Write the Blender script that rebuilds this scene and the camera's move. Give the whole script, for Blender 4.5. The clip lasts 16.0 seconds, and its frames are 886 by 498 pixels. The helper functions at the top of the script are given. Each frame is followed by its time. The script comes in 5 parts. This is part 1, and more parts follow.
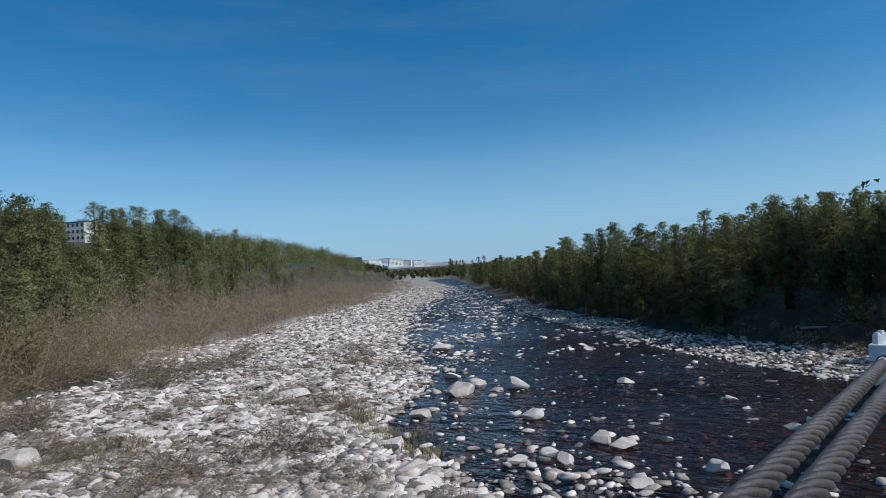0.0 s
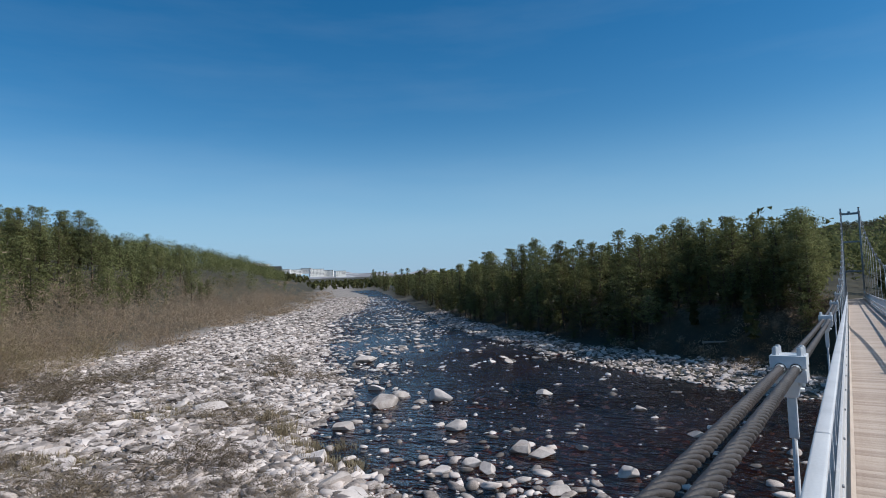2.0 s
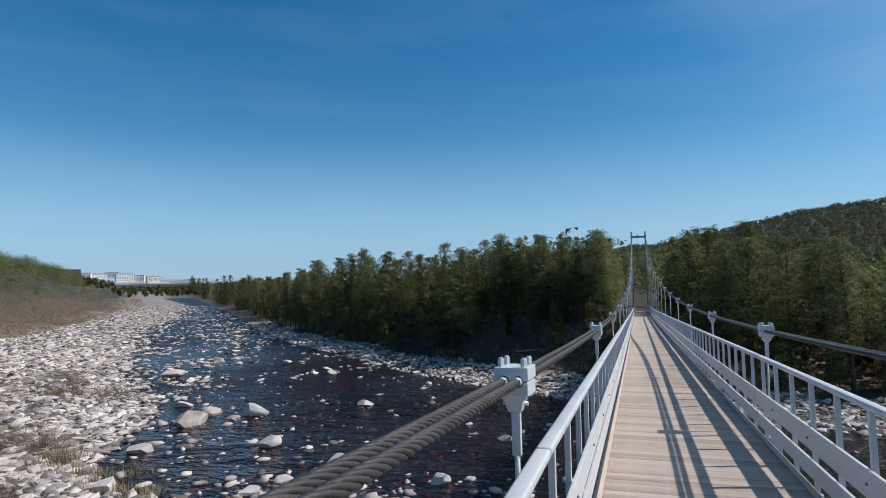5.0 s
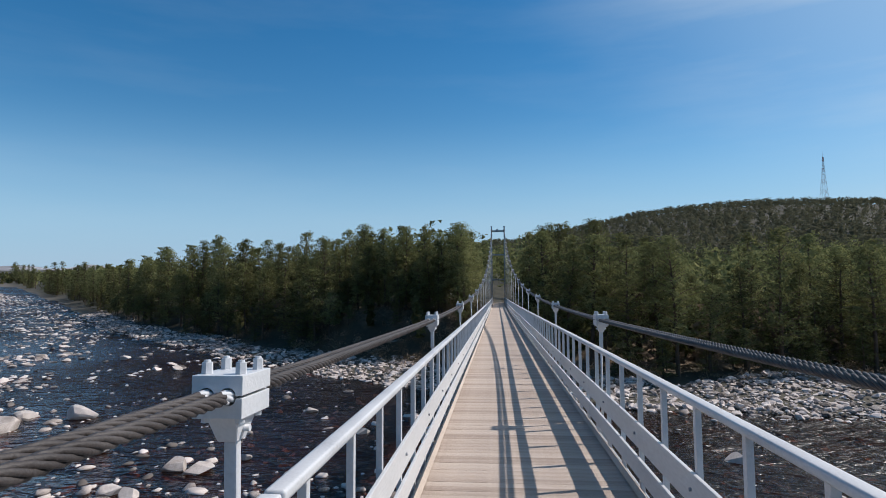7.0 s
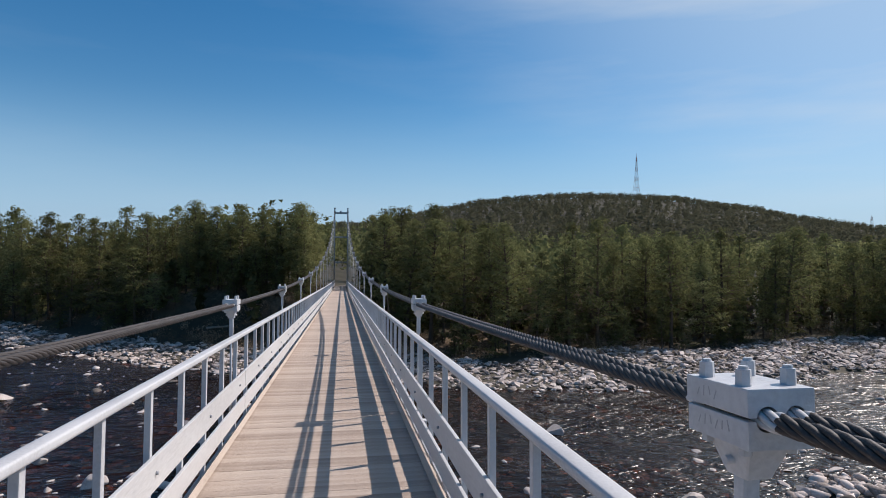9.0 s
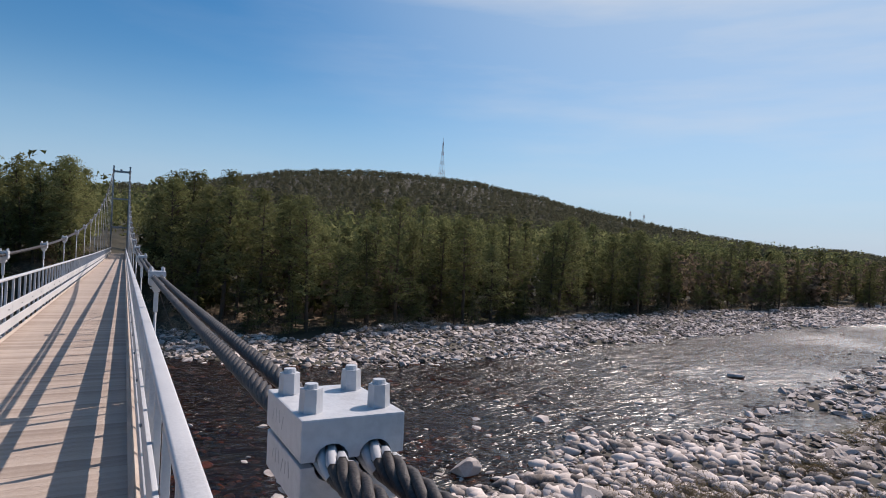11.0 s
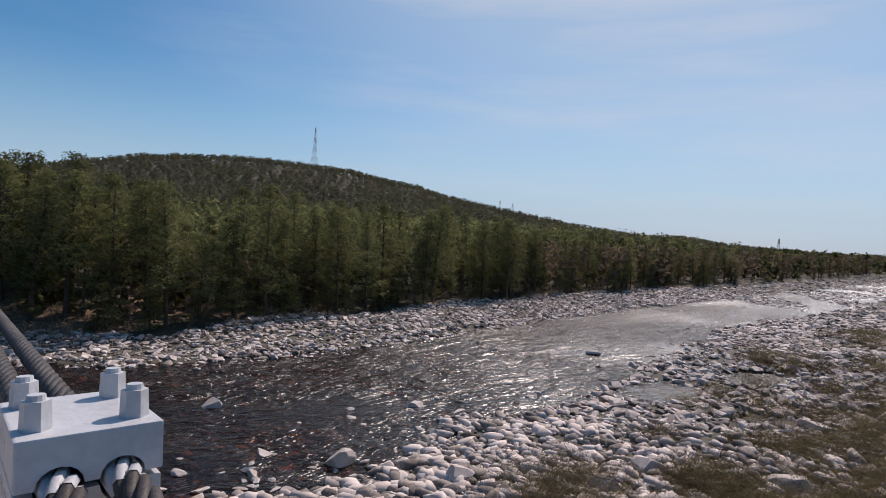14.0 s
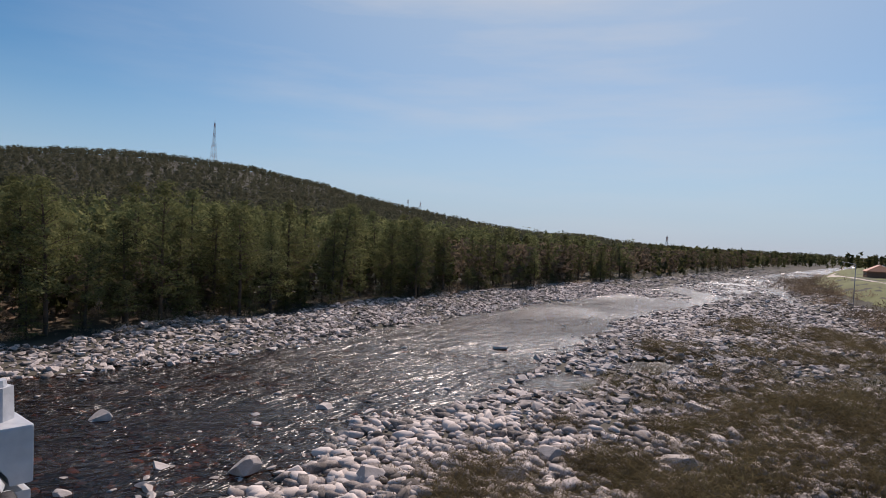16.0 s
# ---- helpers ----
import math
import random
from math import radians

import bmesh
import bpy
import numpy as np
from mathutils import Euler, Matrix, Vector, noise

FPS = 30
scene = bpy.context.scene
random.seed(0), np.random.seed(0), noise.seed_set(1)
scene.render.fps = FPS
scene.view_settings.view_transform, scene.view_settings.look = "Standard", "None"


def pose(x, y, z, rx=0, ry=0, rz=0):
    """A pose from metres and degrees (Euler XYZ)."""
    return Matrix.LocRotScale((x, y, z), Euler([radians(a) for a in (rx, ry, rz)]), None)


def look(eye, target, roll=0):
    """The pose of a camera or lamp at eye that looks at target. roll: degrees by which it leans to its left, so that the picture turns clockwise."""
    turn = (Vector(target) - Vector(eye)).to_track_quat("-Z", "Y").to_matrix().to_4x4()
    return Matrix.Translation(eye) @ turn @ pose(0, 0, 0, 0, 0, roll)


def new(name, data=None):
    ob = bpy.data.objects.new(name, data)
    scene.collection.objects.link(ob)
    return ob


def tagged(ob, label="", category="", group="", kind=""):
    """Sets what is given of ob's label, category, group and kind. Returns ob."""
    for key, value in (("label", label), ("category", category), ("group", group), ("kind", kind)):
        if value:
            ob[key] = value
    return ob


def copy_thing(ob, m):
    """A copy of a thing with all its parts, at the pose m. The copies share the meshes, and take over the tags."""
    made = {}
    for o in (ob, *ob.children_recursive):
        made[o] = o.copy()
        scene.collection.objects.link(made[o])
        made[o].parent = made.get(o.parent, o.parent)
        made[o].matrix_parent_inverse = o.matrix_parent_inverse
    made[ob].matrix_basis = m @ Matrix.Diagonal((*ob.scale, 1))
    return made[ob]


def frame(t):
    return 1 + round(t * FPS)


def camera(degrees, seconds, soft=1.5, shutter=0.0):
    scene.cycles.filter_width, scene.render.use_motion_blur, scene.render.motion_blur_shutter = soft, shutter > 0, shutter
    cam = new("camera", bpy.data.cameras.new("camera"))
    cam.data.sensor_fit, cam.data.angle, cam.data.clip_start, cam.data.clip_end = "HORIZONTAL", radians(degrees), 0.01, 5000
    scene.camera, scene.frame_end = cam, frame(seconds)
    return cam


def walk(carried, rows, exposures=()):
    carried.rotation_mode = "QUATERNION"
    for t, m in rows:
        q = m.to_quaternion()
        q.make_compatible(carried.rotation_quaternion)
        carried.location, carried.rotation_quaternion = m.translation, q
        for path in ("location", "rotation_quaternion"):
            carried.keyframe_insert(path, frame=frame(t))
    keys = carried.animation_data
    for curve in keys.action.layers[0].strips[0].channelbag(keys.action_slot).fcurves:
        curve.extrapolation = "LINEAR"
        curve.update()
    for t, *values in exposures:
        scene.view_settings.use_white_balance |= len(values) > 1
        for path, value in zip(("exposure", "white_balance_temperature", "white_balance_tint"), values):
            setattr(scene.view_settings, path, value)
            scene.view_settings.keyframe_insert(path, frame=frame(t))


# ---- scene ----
cam = camera(73.36, 16.0, soft=0.95)
PATH = [
    (0, pose(-0.843, -0.612, 2.046, 91.925, 3.652, 41.605)),
    (0.5, pose(-0.846, -0.687, 2.051, 92.014, 3.327, 40.000)),
    (1, pose(-0.838, -0.801, 2.065, 92.167, 2.871, 38.319)),
    (1.5, pose(-0.840, -1.024, 2.093, 92.410, 2.666, 36.315)),
    (2, pose(-0.803, -1.311, 2.127, 92.681, 2.440, 34.163)),
    (2.5, pose(-0.745, -1.387, 2.143, 92.907, 2.143, 32.136)),
    (3, pose(-0.694, -1.278, 2.130, 93.127, 1.891, 30.135)),
    (5.5, pose(-0.456, -0.361, 2.047, 92.935, 1.085, 14.311)),
    (6, pose(-0.408, -0.040, 2.019, 92.678, 0.903, 10.690)),
    (6.5, pose(-0.345, 0.169, 1.987, 92.395, 0.672, 7.743)),
    (7, pose(-0.229, 0.360, 1.972, 92.117, 0.489, 5.178)),
    (7.5, pose(-0.118, 0.444, 1.959, 91.835, 0.268, 2.513)),
    (8, pose(-0.064, 0.611, 1.945, 91.467, -0.329, -0.818)),
    (8.5, pose(0.009, 0.793, 1.954, 91.046, -0.259, -5.011)),
    (9, pose(0.159, 0.984, 1.938, 90.507, -0.516, -9.648)),
    (9.5, pose(0.334, 1.067, 1.942, 90.333, -2.212, -14.928)),
    (10, pose(0.498, 1.152, 1.943, 89.747, -2.760, -20.171)),
    (12.5, pose(0.939, 1.344, 1.914, 88.206, -3.813, -33.953)),
    (13, pose(0.930, 1.316, 1.924, 88.088, -3.553, -35.073)),
    (13.5, pose(0.923, 1.299, 1.927, 88.192, -3.290, -37.536)),
    (14, pose(0.928, 1.292, 1.925, 88.365, -3.112, -40.093)),
    (14.5, pose(0.940, 1.322, 1.910, 88.471, -3.185, -42.560)),
    (15, pose(0.943, 1.296, 1.910, 88.558, -3.077, -44.992)),
    (15.5, pose(0.950, 1.324, 1.900, 88.616, -2.955, -47.117)),
    (16, pose(0.962, 1.380, 1.880, 88.706, -2.865, -48.933)),
]
EXPO = [(0, -0.12, 5900, 7), (1.5, -0.1, 6050, 10), (5.5, 0.0, 6230, 11), (9, 0.04, 6650, 17), (12.5, -0.02, 6880, 22), (16, -0.16, 6980, 23)]

walk(cam, PATH, exposures=EXPO)

# ---- light ----
SUN_AZ, SUN_EL = 71.0, 43.8          # degrees clockwise of the bridge's line, and above the horizon
HAZE_AZ = 63.0                       # the thickest thin cloud lies a little upstream of the sun
world = bpy.data.worlds.new("world")
scene.world = world
world.use_nodes = True
wn, wl = world.node_tree.nodes, world.node_tree.links
sky = wn.new("ShaderNodeTexSky")
sky.sky_type = "NISHITA"
sky.sun_disc = False
sky.sun_elevation = radians(SUN_EL)
sky.sun_rotation = radians(SUN_AZ)
sky.altitude = 200
sky.air_density = 1.0
sky.dust_density = 0.15
sky.ozone_density = 1.4
wn["Background"].inputs["Strength"].default_value = 0.092
# thin streaks of cirrus over the whole sky
wc = wn.new("ShaderNodeTexCoord")
wm = wn.new("ShaderNodeMapping")
wm.inputs["Rotation"].default_value = (0.0, radians(14), radians(40))
wm.inputs["Location"].default_value = (3.7, 1.9, 0.6)
wm.inputs["Scale"].default_value = (1.6, 1.1, 9.0)
wnoise = wn.new("ShaderNodeTexNoise")
wnoise.inputs["Scale"].default_value = 1.3
wnoise.inputs["Detail"].default_value = 6
wnoise.inputs["Roughness"].default_value = 0.55
wramp = wn.new("ShaderNodeValToRGB")
wramp.color_ramp.elements[0].position = 0.48
wramp.color_ramp.elements[1].position = 0.80
wramp.color_ramp.elements[1].color = (0.32, 0.32, 0.32, 1)
wmix = wn.new("ShaderNodeMixRGB")
wmix.blend_type = "MIX"
wmix.inputs["Color2"].default_value = (6.7, 7.7, 8.3, 1)
whsv = wn.new("ShaderNodeHueSaturation")
whsv.inputs["Hue"].default_value = 0.495
whsv.inputs["Saturation"].default_value = 1.44
whsv.inputs["Value"].default_value = 1.1
# paler air towards the horizon
wsep = wn.new("ShaderNodeSeparateXYZ")
whor = wn.new("ShaderNodeMapRange")
whor.interpolation_type = "SMOOTHSTEP"
for key, value in (("From Min", 0.0), ("From Max", 0.26), ("To Min", 0.80), ("To Max", 0.0)):
    whor.inputs[key].default_value = value
whmix = wn.new("ShaderNodeMixRGB")
whmix.inputs["Color2"].default_value = (2.9, 5.3, 7.9, 1)
# bright haze round the sun
wdot = wn.new("ShaderNodeVectorMath")
wdot.operation = "DOT_PRODUCT"
wdot.inputs[1].default_value = (math.sin(radians(HAZE_AZ)) * math.cos(radians(SUN_EL)), math.cos(radians(HAZE_AZ)) * math.cos(radians(SUN_EL)), math.sin(radians(SUN_EL)))
waur = wn.new("ShaderNodeMapRange")
waur.interpolation_type = "SMOOTHSTEP"
for key, value in (("From Min", 0.58), ("From Max", 1.04), ("To Min", 0.0), ("To Max", 0.80)):
    waur.inputs[key].default_value = value
wamix = wn.new("ShaderNodeMixRGB")
wamix.inputs["Color2"].default_value = (5.4, 7.35, 8.9, 1)
wl.new(wc.outputs["Generated"], wm.inputs["Vector"])
wl.new(wc.outputs["Generated"], wsep.inputs[0])
wl.new(wc.outputs["Generated"], wdot.inputs[0])
wl.new(wsep.outputs["Z"], whor.inputs["Value"])
wl.new(wdot.outputs["Value"], waur.inputs["Value"])
wl.new(wm.outputs["Vector"], wnoise.inputs["Vector"])
wl.new(wnoise.outputs["Fac"], wramp.inputs["Fac"])
wl.new(sky.outputs["Color"], whsv.inputs["Color"])
wl.new(whsv.outputs["Color"], whmix.inputs["Color1"])
wl.new(whor.outputs[0], whmix.inputs["Fac"])
wl.new(whmix.outputs["Color"], wamix.inputs["Color1"])
wl.new(waur.outputs[0], wamix.inputs["Fac"])
wl.new(wamix.outputs["Color"], wmix.inputs["Color1"])
# thin cloud scatters light forwards: it shows best towards the sun
wfwd, wfac = wn.new("ShaderNodeMath"), wn.new("ShaderNodeMath")
wfwd.operation, wfac.operation = "MULTIPLY_ADD", "MULTIPLY"
wfwd.inputs[1].default_value, wfwd.inputs[2].default_value = 3.2, 0.22
wl.new(waur.outputs[0], wfwd.inputs[0])
wl.new(wfwd.outputs[0], wfac.inputs[0])
wl.new(wramp.outputs["Color"], wfac.inputs[1])
wl.new(wfac.outputs[0], wmix.inputs["Fac"])
wl.new(wmix.outputs["Color"], wn["Background"].inputs["Color"])

sun = new("sun", bpy.data.lights.new("sun", "SUN"))
sun.data.energy = 4.5
sun.data.angle = radians(0.53)
sun.data.color = (1.0, 0.95, 0.87)
sa, se = radians(SUN_AZ), radians(SUN_EL)
sun.matrix_world = look((0, 0, 60), (-60 * math.sin(sa) * math.cos(se), -60 * math.cos(sa) * math.cos(se), 60 - 60 * math.sin(se)))


# ---- materials ----
def material(name, stops, rough=0.8, metal=0.0, scale=3.0, fine=40.0, bump=0.3, per="none", spread=0.25, stretch=(1, 1, 1), fine_mix=0.35, spec=0.5):
    """A surface whose colour wanders between the stops at two scales, with relief; per: 'object' or 'island' shifts the brightness of each piece."""
    m = bpy.data.materials.new(name)
    m.use_nodes = True
    n, l = m.node_tree.nodes, m.node_tree.links
    b = n["Principled BSDF"]
    tc = n.new("ShaderNodeTexCoord")
    geo = n.new("ShaderNodeNewGeometry")
    mp = n.new("ShaderNodeMapping")
    mp.inputs["Scale"].default_value = stretch
    l.new(geo.outputs["Position"] if per != "object" else tc.outputs["Object"], mp.inputs["Vector"])
    big, small = n.new("ShaderNodeTexNoise"), n.new("ShaderNodeTexNoise")
    big.inputs["Scale"].default_value, small.inputs["Scale"].default_value = scale, fine
    big.inputs["Detail"].default_value, small.inputs["Detail"].default_value = 5, 4
    for t in (big, small):
        l.new(mp.outputs["Vector"], t.inputs["Vector"])
    mixf = n.new("ShaderNodeMath")
    mixf.operation = "MULTIPLY_ADD"
    mixf.inputs[1].default_value = fine_mix
    l.new(small.outputs["Fac"], mixf.inputs[0])
    sc = n.new("ShaderNodeMath")
    sc.operation = "MULTIPLY"
    sc.inputs[1].default_value = 1 - fine_mix
    l.new(big.outputs["Fac"], sc.inputs[0])
    l.new(sc.outputs[0], mixf.inputs[2])
    fac = mixf.outputs[0]
    if per != "none":
        if per == "object":
            src = n.new("ShaderNodeObjectInfo").outputs["Random"]
        else:
            src = geo.outputs["Random Per Island"]
        ad = n.new("ShaderNodeMath")
        ad.operation = "MULTIPLY_ADD"
        ad.inputs[1].default_value = 2 * spread
        l.new(src, ad.inputs[0])
        sub = n.new("ShaderNodeMath")
        sub.operation = "SUBTRACT"
        sub.inputs[1].default_value = spread
        l.new(fac, sub.inputs[0])
        l.new(sub.outputs[0], ad.inputs[2])
        fac = ad.outputs[0]
    ramp = n.new("ShaderNodeValToRGB")
    e = ramp.color_ramp.elements
    while len(e) < len(stops):
        e.new(0.5)
    for k, c in enumerate(stops):
        e[k].position = 0.28 + 0.44 * k / max(1, len(stops) - 1)
        e[k].color = (*c, 1)
    l.new(fac, ramp.inputs["Fac"])
    l.new(ramp.outputs["Color"], b.inputs["Base Color"])
    b.inputs["Roughness"].default_value = rough
    b.inputs["Metallic"].default_value = metal
    b.inputs["Specular IOR Level"].default_value = spec
    if bump:
        bp = n.new("ShaderNodeBump")
        bp.inputs["Strength"].default_value = bump
        bp.inputs["Distance"].default_value = 0.02
        l.new(small.outputs["Fac"], bp.inputs["Height"])
        l.new(bp.outputs["Normal"], b.inputs["Normal"])
    return m


PAINT = material("pale_grey_paint", [(0.40, 0.405, 0.42), (0.53, 0.535, 0.55), (0.60, 0.605, 0.615)], 0.42, 0, 2.5, 60, 0.12)
RAIL = material("painted_rail_metal", [(0.42, 0.42, 0.43), (0.54, 0.54, 0.55), (0.61, 0.61, 0.615)], 0.5, 0.0, 2.0, 80, 0.10)
BOARD = material("whitewashed_board", [(0.44, 0.43, 0.425), (0.55, 0.54, 0.535), (0.63, 0.62, 0.615)], 0.55, 0, 2.0, 50, 0.15, stretch=(1, 0.25, 1))
PLANK = material("weathered_plank", [(0.31, 0.235, 0.185), (0.44, 0.345, 0.28), (0.53, 0.435, 0.36)], 0.75, 0, 3, 45, 0.5, per="object", spread=0.16, stretch=(0.6, 3, 3))
PLANKS_FAR = material("weathered_planks", [(0.31, 0.235, 0.185), (0.44, 0.345, 0.28), (0.53, 0.435, 0.36)], 0.75, 0, 3, 45, 0.4, per="island", spread=0.16, stretch=(0.6, 3, 3))
EDGE = material("pine_edge_board", [(0.30, 0.235, 0.185), (0.43, 0.345, 0.28), (0.52, 0.435, 0.36)], 0.7, 0, 3, 50, 0.3, stretch=(2, 0.4, 2))
ROPE = material("weathered_steel_rope", [(0.024, 0.019, 0.0175), (0.048, 0.039, 0.036), (0.092, 0.078, 0.072)], 0.6, 0.1, 4, 160, 0.2)
STEEL = material("grey_steel", [(0.25, 0.26, 0.28), (0.36, 0.38, 0.40)], 0.5, 0.3, 2, 50, 0.15)
STONE = material("river_stone", [(0.12, 0.098, 0.085), (0.34, 0.284, 0.25), (0.52, 0.44, 0.395), (0.66, 0.57, 0.52)], 0.9, 0, 0.8, 14, 0.7, per="island", spread=0.24)
BOULDER = material("boulder_granite", [(0.27, 0.225, 0.195), (0.47, 0.405, 0.365), (0.62, 0.545, 0.505)], 0.9, 0, 1.3, 12, 0.6, per="object", spread=0.12)
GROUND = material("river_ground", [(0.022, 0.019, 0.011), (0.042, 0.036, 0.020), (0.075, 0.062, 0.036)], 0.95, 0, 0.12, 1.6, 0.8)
gn, gk = GROUND.node_tree.nodes, GROUND.node_tree.links
gattr, gtex, gvor, gmix = gn.new("ShaderNodeAttribute"), gn.new("ShaderNodeTexNoise"), gn.new("ShaderNodeValToRGB"), gn.new("ShaderNodeMixRGB")
gattr.attribute_name = "gravel"
gtex.inputs["Scale"].default_value, gtex.inputs["Detail"].default_value = 2.6, 8
ggeo = gn.new("ShaderNodeNewGeometry")
gk.new(ggeo.outputs["Position"], gtex.inputs["Vector"])
gvor.color_ramp.elements[0].position, gvor.color_ramp.elements[0].color = 0.34, (0.14, 0.115, 0.095, 1)
gvor.color_ramp.elements[1].position, gvor.color_ramp.elements[1].color = 0.66, (0.38, 0.33, 0.29, 1)
gk.new(gtex.outputs["Fac"], gvor.inputs["Fac"])
gk.new(gattr.outputs["Fac"], gmix.inputs["Fac"])
gk.new(gn["Principled BSDF"].inputs["Base Color"].links[0].from_socket, gmix.inputs["Color1"])
gk.new(gvor.outputs["Color"], gmix.inputs["Color2"])
# sandy earth under the trees by the bridge's far end
gsand, gsmix, gsramp = gn.new("ShaderNodeAttribute"), gn.new("ShaderNodeMixRGB"), gn.new("ShaderNodeValToRGB")
gsand.attribute_name = "sand"
gsramp.color_ramp.elements[0].position, gsramp.color_ramp.elements[0].color = 0.38, (0.12, 0.075, 0.045, 1)
gsramp.color_ramp.elements[1].position, gsramp.color_ramp.elements[1].color = 0.62, (0.31, 0.205, 0.13, 1)
gk.new(gtex.outputs["Fac"], gsramp.inputs["Fac"])
gk.new(gsand.outputs["Fac"], gsmix.inputs["Fac"])
gk.new(gmix.outputs["Color"], gsmix.inputs["Color1"])
gk.new(gsramp.outputs["Color"], gsmix.inputs["Color2"])
gk.new(gsmix.outputs["Color"], gn["Principled BSDF"].inputs["Base Color"])
BARK = material("pine_bark", [(0.035, 0.026, 0.02), (0.075, 0.052, 0.036), (0.13, 0.085, 0.052)], 0.9, 0, 1.5, 14, 0.6, per="object", spread=0.1)
GRASS = material("dry_grass", [(0.17, 0.128, 0.075), (0.25, 0.195, 0.115), (0.31, 0.25, 0.15)], 0.9, 0, 0.4, 9, 0.0, per="island", spread=0.2)
OLIVE = material("olive_grass", [(0.08, 0.072, 0.03), (0.125, 0.112, 0.045), (0.17, 0.145, 0.07)], 0.9, 0, 0.3, 9, 0.0, per="island", spread=0.2, spec=0.1)
RUST = material("rust_red_wall", [(0.28, 0.12, 0.07), (0.38, 0.17, 0.10)], 0.8, 0, 0.4, 3, 0.1)
LAWN = material("spring_lawn", [(0.11, 0.10, 0.035), (0.13, 0.14, 0.04), (0.18, 0.175, 0.065)], 0.95, 0, 0.08, 2, 0.4)
CONCRETE = material("pale_wall_panel", [(0.42, 0.40, 0.38), (0.58, 0.56, 0.54), (0.66, 0.64, 0.62)], 0.9, 0, 0.15, 2, 0.1)
WHITEWASH = material("white_town_walls", [(0.66, 0.64, 0.61), (0.78, 0.76, 0.73), (0.84, 0.82, 0.80)], 0.9, 0, 0.1, 2, 0.1)
ROOFING = material("dark_roofing", [(0.07, 0.07, 0.075), (0.12, 0.12, 0.125)], 0.9, 0, 0.2, 3, 0.1)
ORANGE = material("orange_roof_metal", [(0.42, 0.13, 0.05), (0.56, 0.19, 0.08)], 0.5, 0, 0.4, 3, 0.1)
PANE = material("window_pane", [(0.03, 0.04, 0.05), (0.06, 0.075, 0.09)], 0.12, 0, 0.5, 4, 0.0)
MASTRED = material("mast_red_paint", [(0.26, 0.10, 0.08), (0.36, 0.14, 0.10)], 0.6, 0, 0.3, 3, 0.0)
MASTWHITE = material("mast_white_paint", [(0.5, 0.5, 0.5), (0.62, 0.62, 0.62)], 0.6, 0, 0.3, 3, 0.0)
FELL = material("snow_streaked_fell", [(0.16, 0.15, 0.15), (0.24, 0.23, 0.24), (0.75, 0.77, 0.80)], 0.9, 0, 0.006, 0.03, 0.0)
DRIFT = material("driftwood", [(0.22, 0.19, 0.16), (0.36, 0.32, 0.27)], 0.9, 0, 2, 30, 0.5)


def needle_material(name, stops):
    """Needle foliage: leaves let some light through, every clump a little different."""
    m = material(name, stops, 0.85, 0, 0.30, 2.5, 0.0, per="island", spread=0.09, spec=0.0)
    n, l = m.node_tree.nodes, m.node_tree.links
    b, out = n["Principled BSDF"], n["Material Output"]
    tr = n.new("ShaderNodeBsdfTranslucent")
    mx = n.new("ShaderNodeMixShader")
    mx.inputs[0].default_value = 0.42
    # every tree or bush a little lighter or darker than its neighbours
    info, shift, hsv = n.new("ShaderNodeObjectInfo"), n.new("ShaderNodeMapRange"), n.new("ShaderNodeHueSaturation")
    shift.inputs["To Min"].default_value, shift.inputs["To Max"].default_value = 0.68, 1.32
    l.new(info.outputs["Random"], shift.inputs["Value"])
    tone, both = n.new("ShaderNodeAttribute"), n.new("ShaderNodeMath")
    tone.attribute_name = "tone"
    l.new(shift.outputs[0], both.inputs[0])
    l.new(tone.outputs["Fac"], both.inputs[1])
    l.new(both.outputs[0], hsv.inputs["Value"])
    for k in n:
        if k.bl_idname == "ShaderNodeValToRGB":
            l.new(k.outputs["Color"], hsv.inputs["Color"])
    l.new(hsv.outputs["Color"], tr.inputs["Color"])
    l.new(hsv.outputs["Color"], b.inputs["Base Color"])
    l.new(b.outputs[0], mx.inputs[1])
    l.new(tr.outputs[0], mx.inputs[2])
    l.new(mx.outputs[0], out.inputs["Surface"])
    return m


TWIG = needle_material("bare_willow_twigs", [(0.205, 0.152, 0.108), (0.335, 0.252, 0.178), (0.375, 0.295, 0.195)])
BAR_TWIG = needle_material("bar_bush_twigs", [(0.13, 0.100, 0.073), (0.215, 0.168, 0.120), (0.265, 0.215, 0.145)])
OLIVE_TWIG = needle_material("olive_willow_twigs", [(0.19, 0.148, 0.082), (0.31, 0.245, 0.135), (0.385, 0.31, 0.175)])
ISLAND_TWIG = needle_material("island_scrub_twigs", [(0.085, 0.066, 0.038), (0.14, 0.11, 0.062), (0.17, 0.145, 0.075)])
BIRCH = needle_material("bare_birch_twigs", [(0.12, 0.088, 0.064), (0.20, 0.148, 0.106), (0.215, 0.175, 0.105)])
NEEDLE = needle_material("pine_needles", [(0.080, 0.086, 0.036), (0.16, 0.166, 0.070), (0.25, 0.243, 0.112)])
# needles for the far hill: distance haze put into the colour, greyer and bluer
NEEDLE_HAZED = needle_material("hazed_hill_needles", [(0.080, 0.079, 0.050), (0.095, 0.092, 0.058), (0.108, 0.104, 0.068)])
NEEDLE_DARK = needle_material("spruce_needles", [(0.068, 0.070, 0.030), (0.12, 0.12, 0.051), (0.182, 0.170, 0.080)])


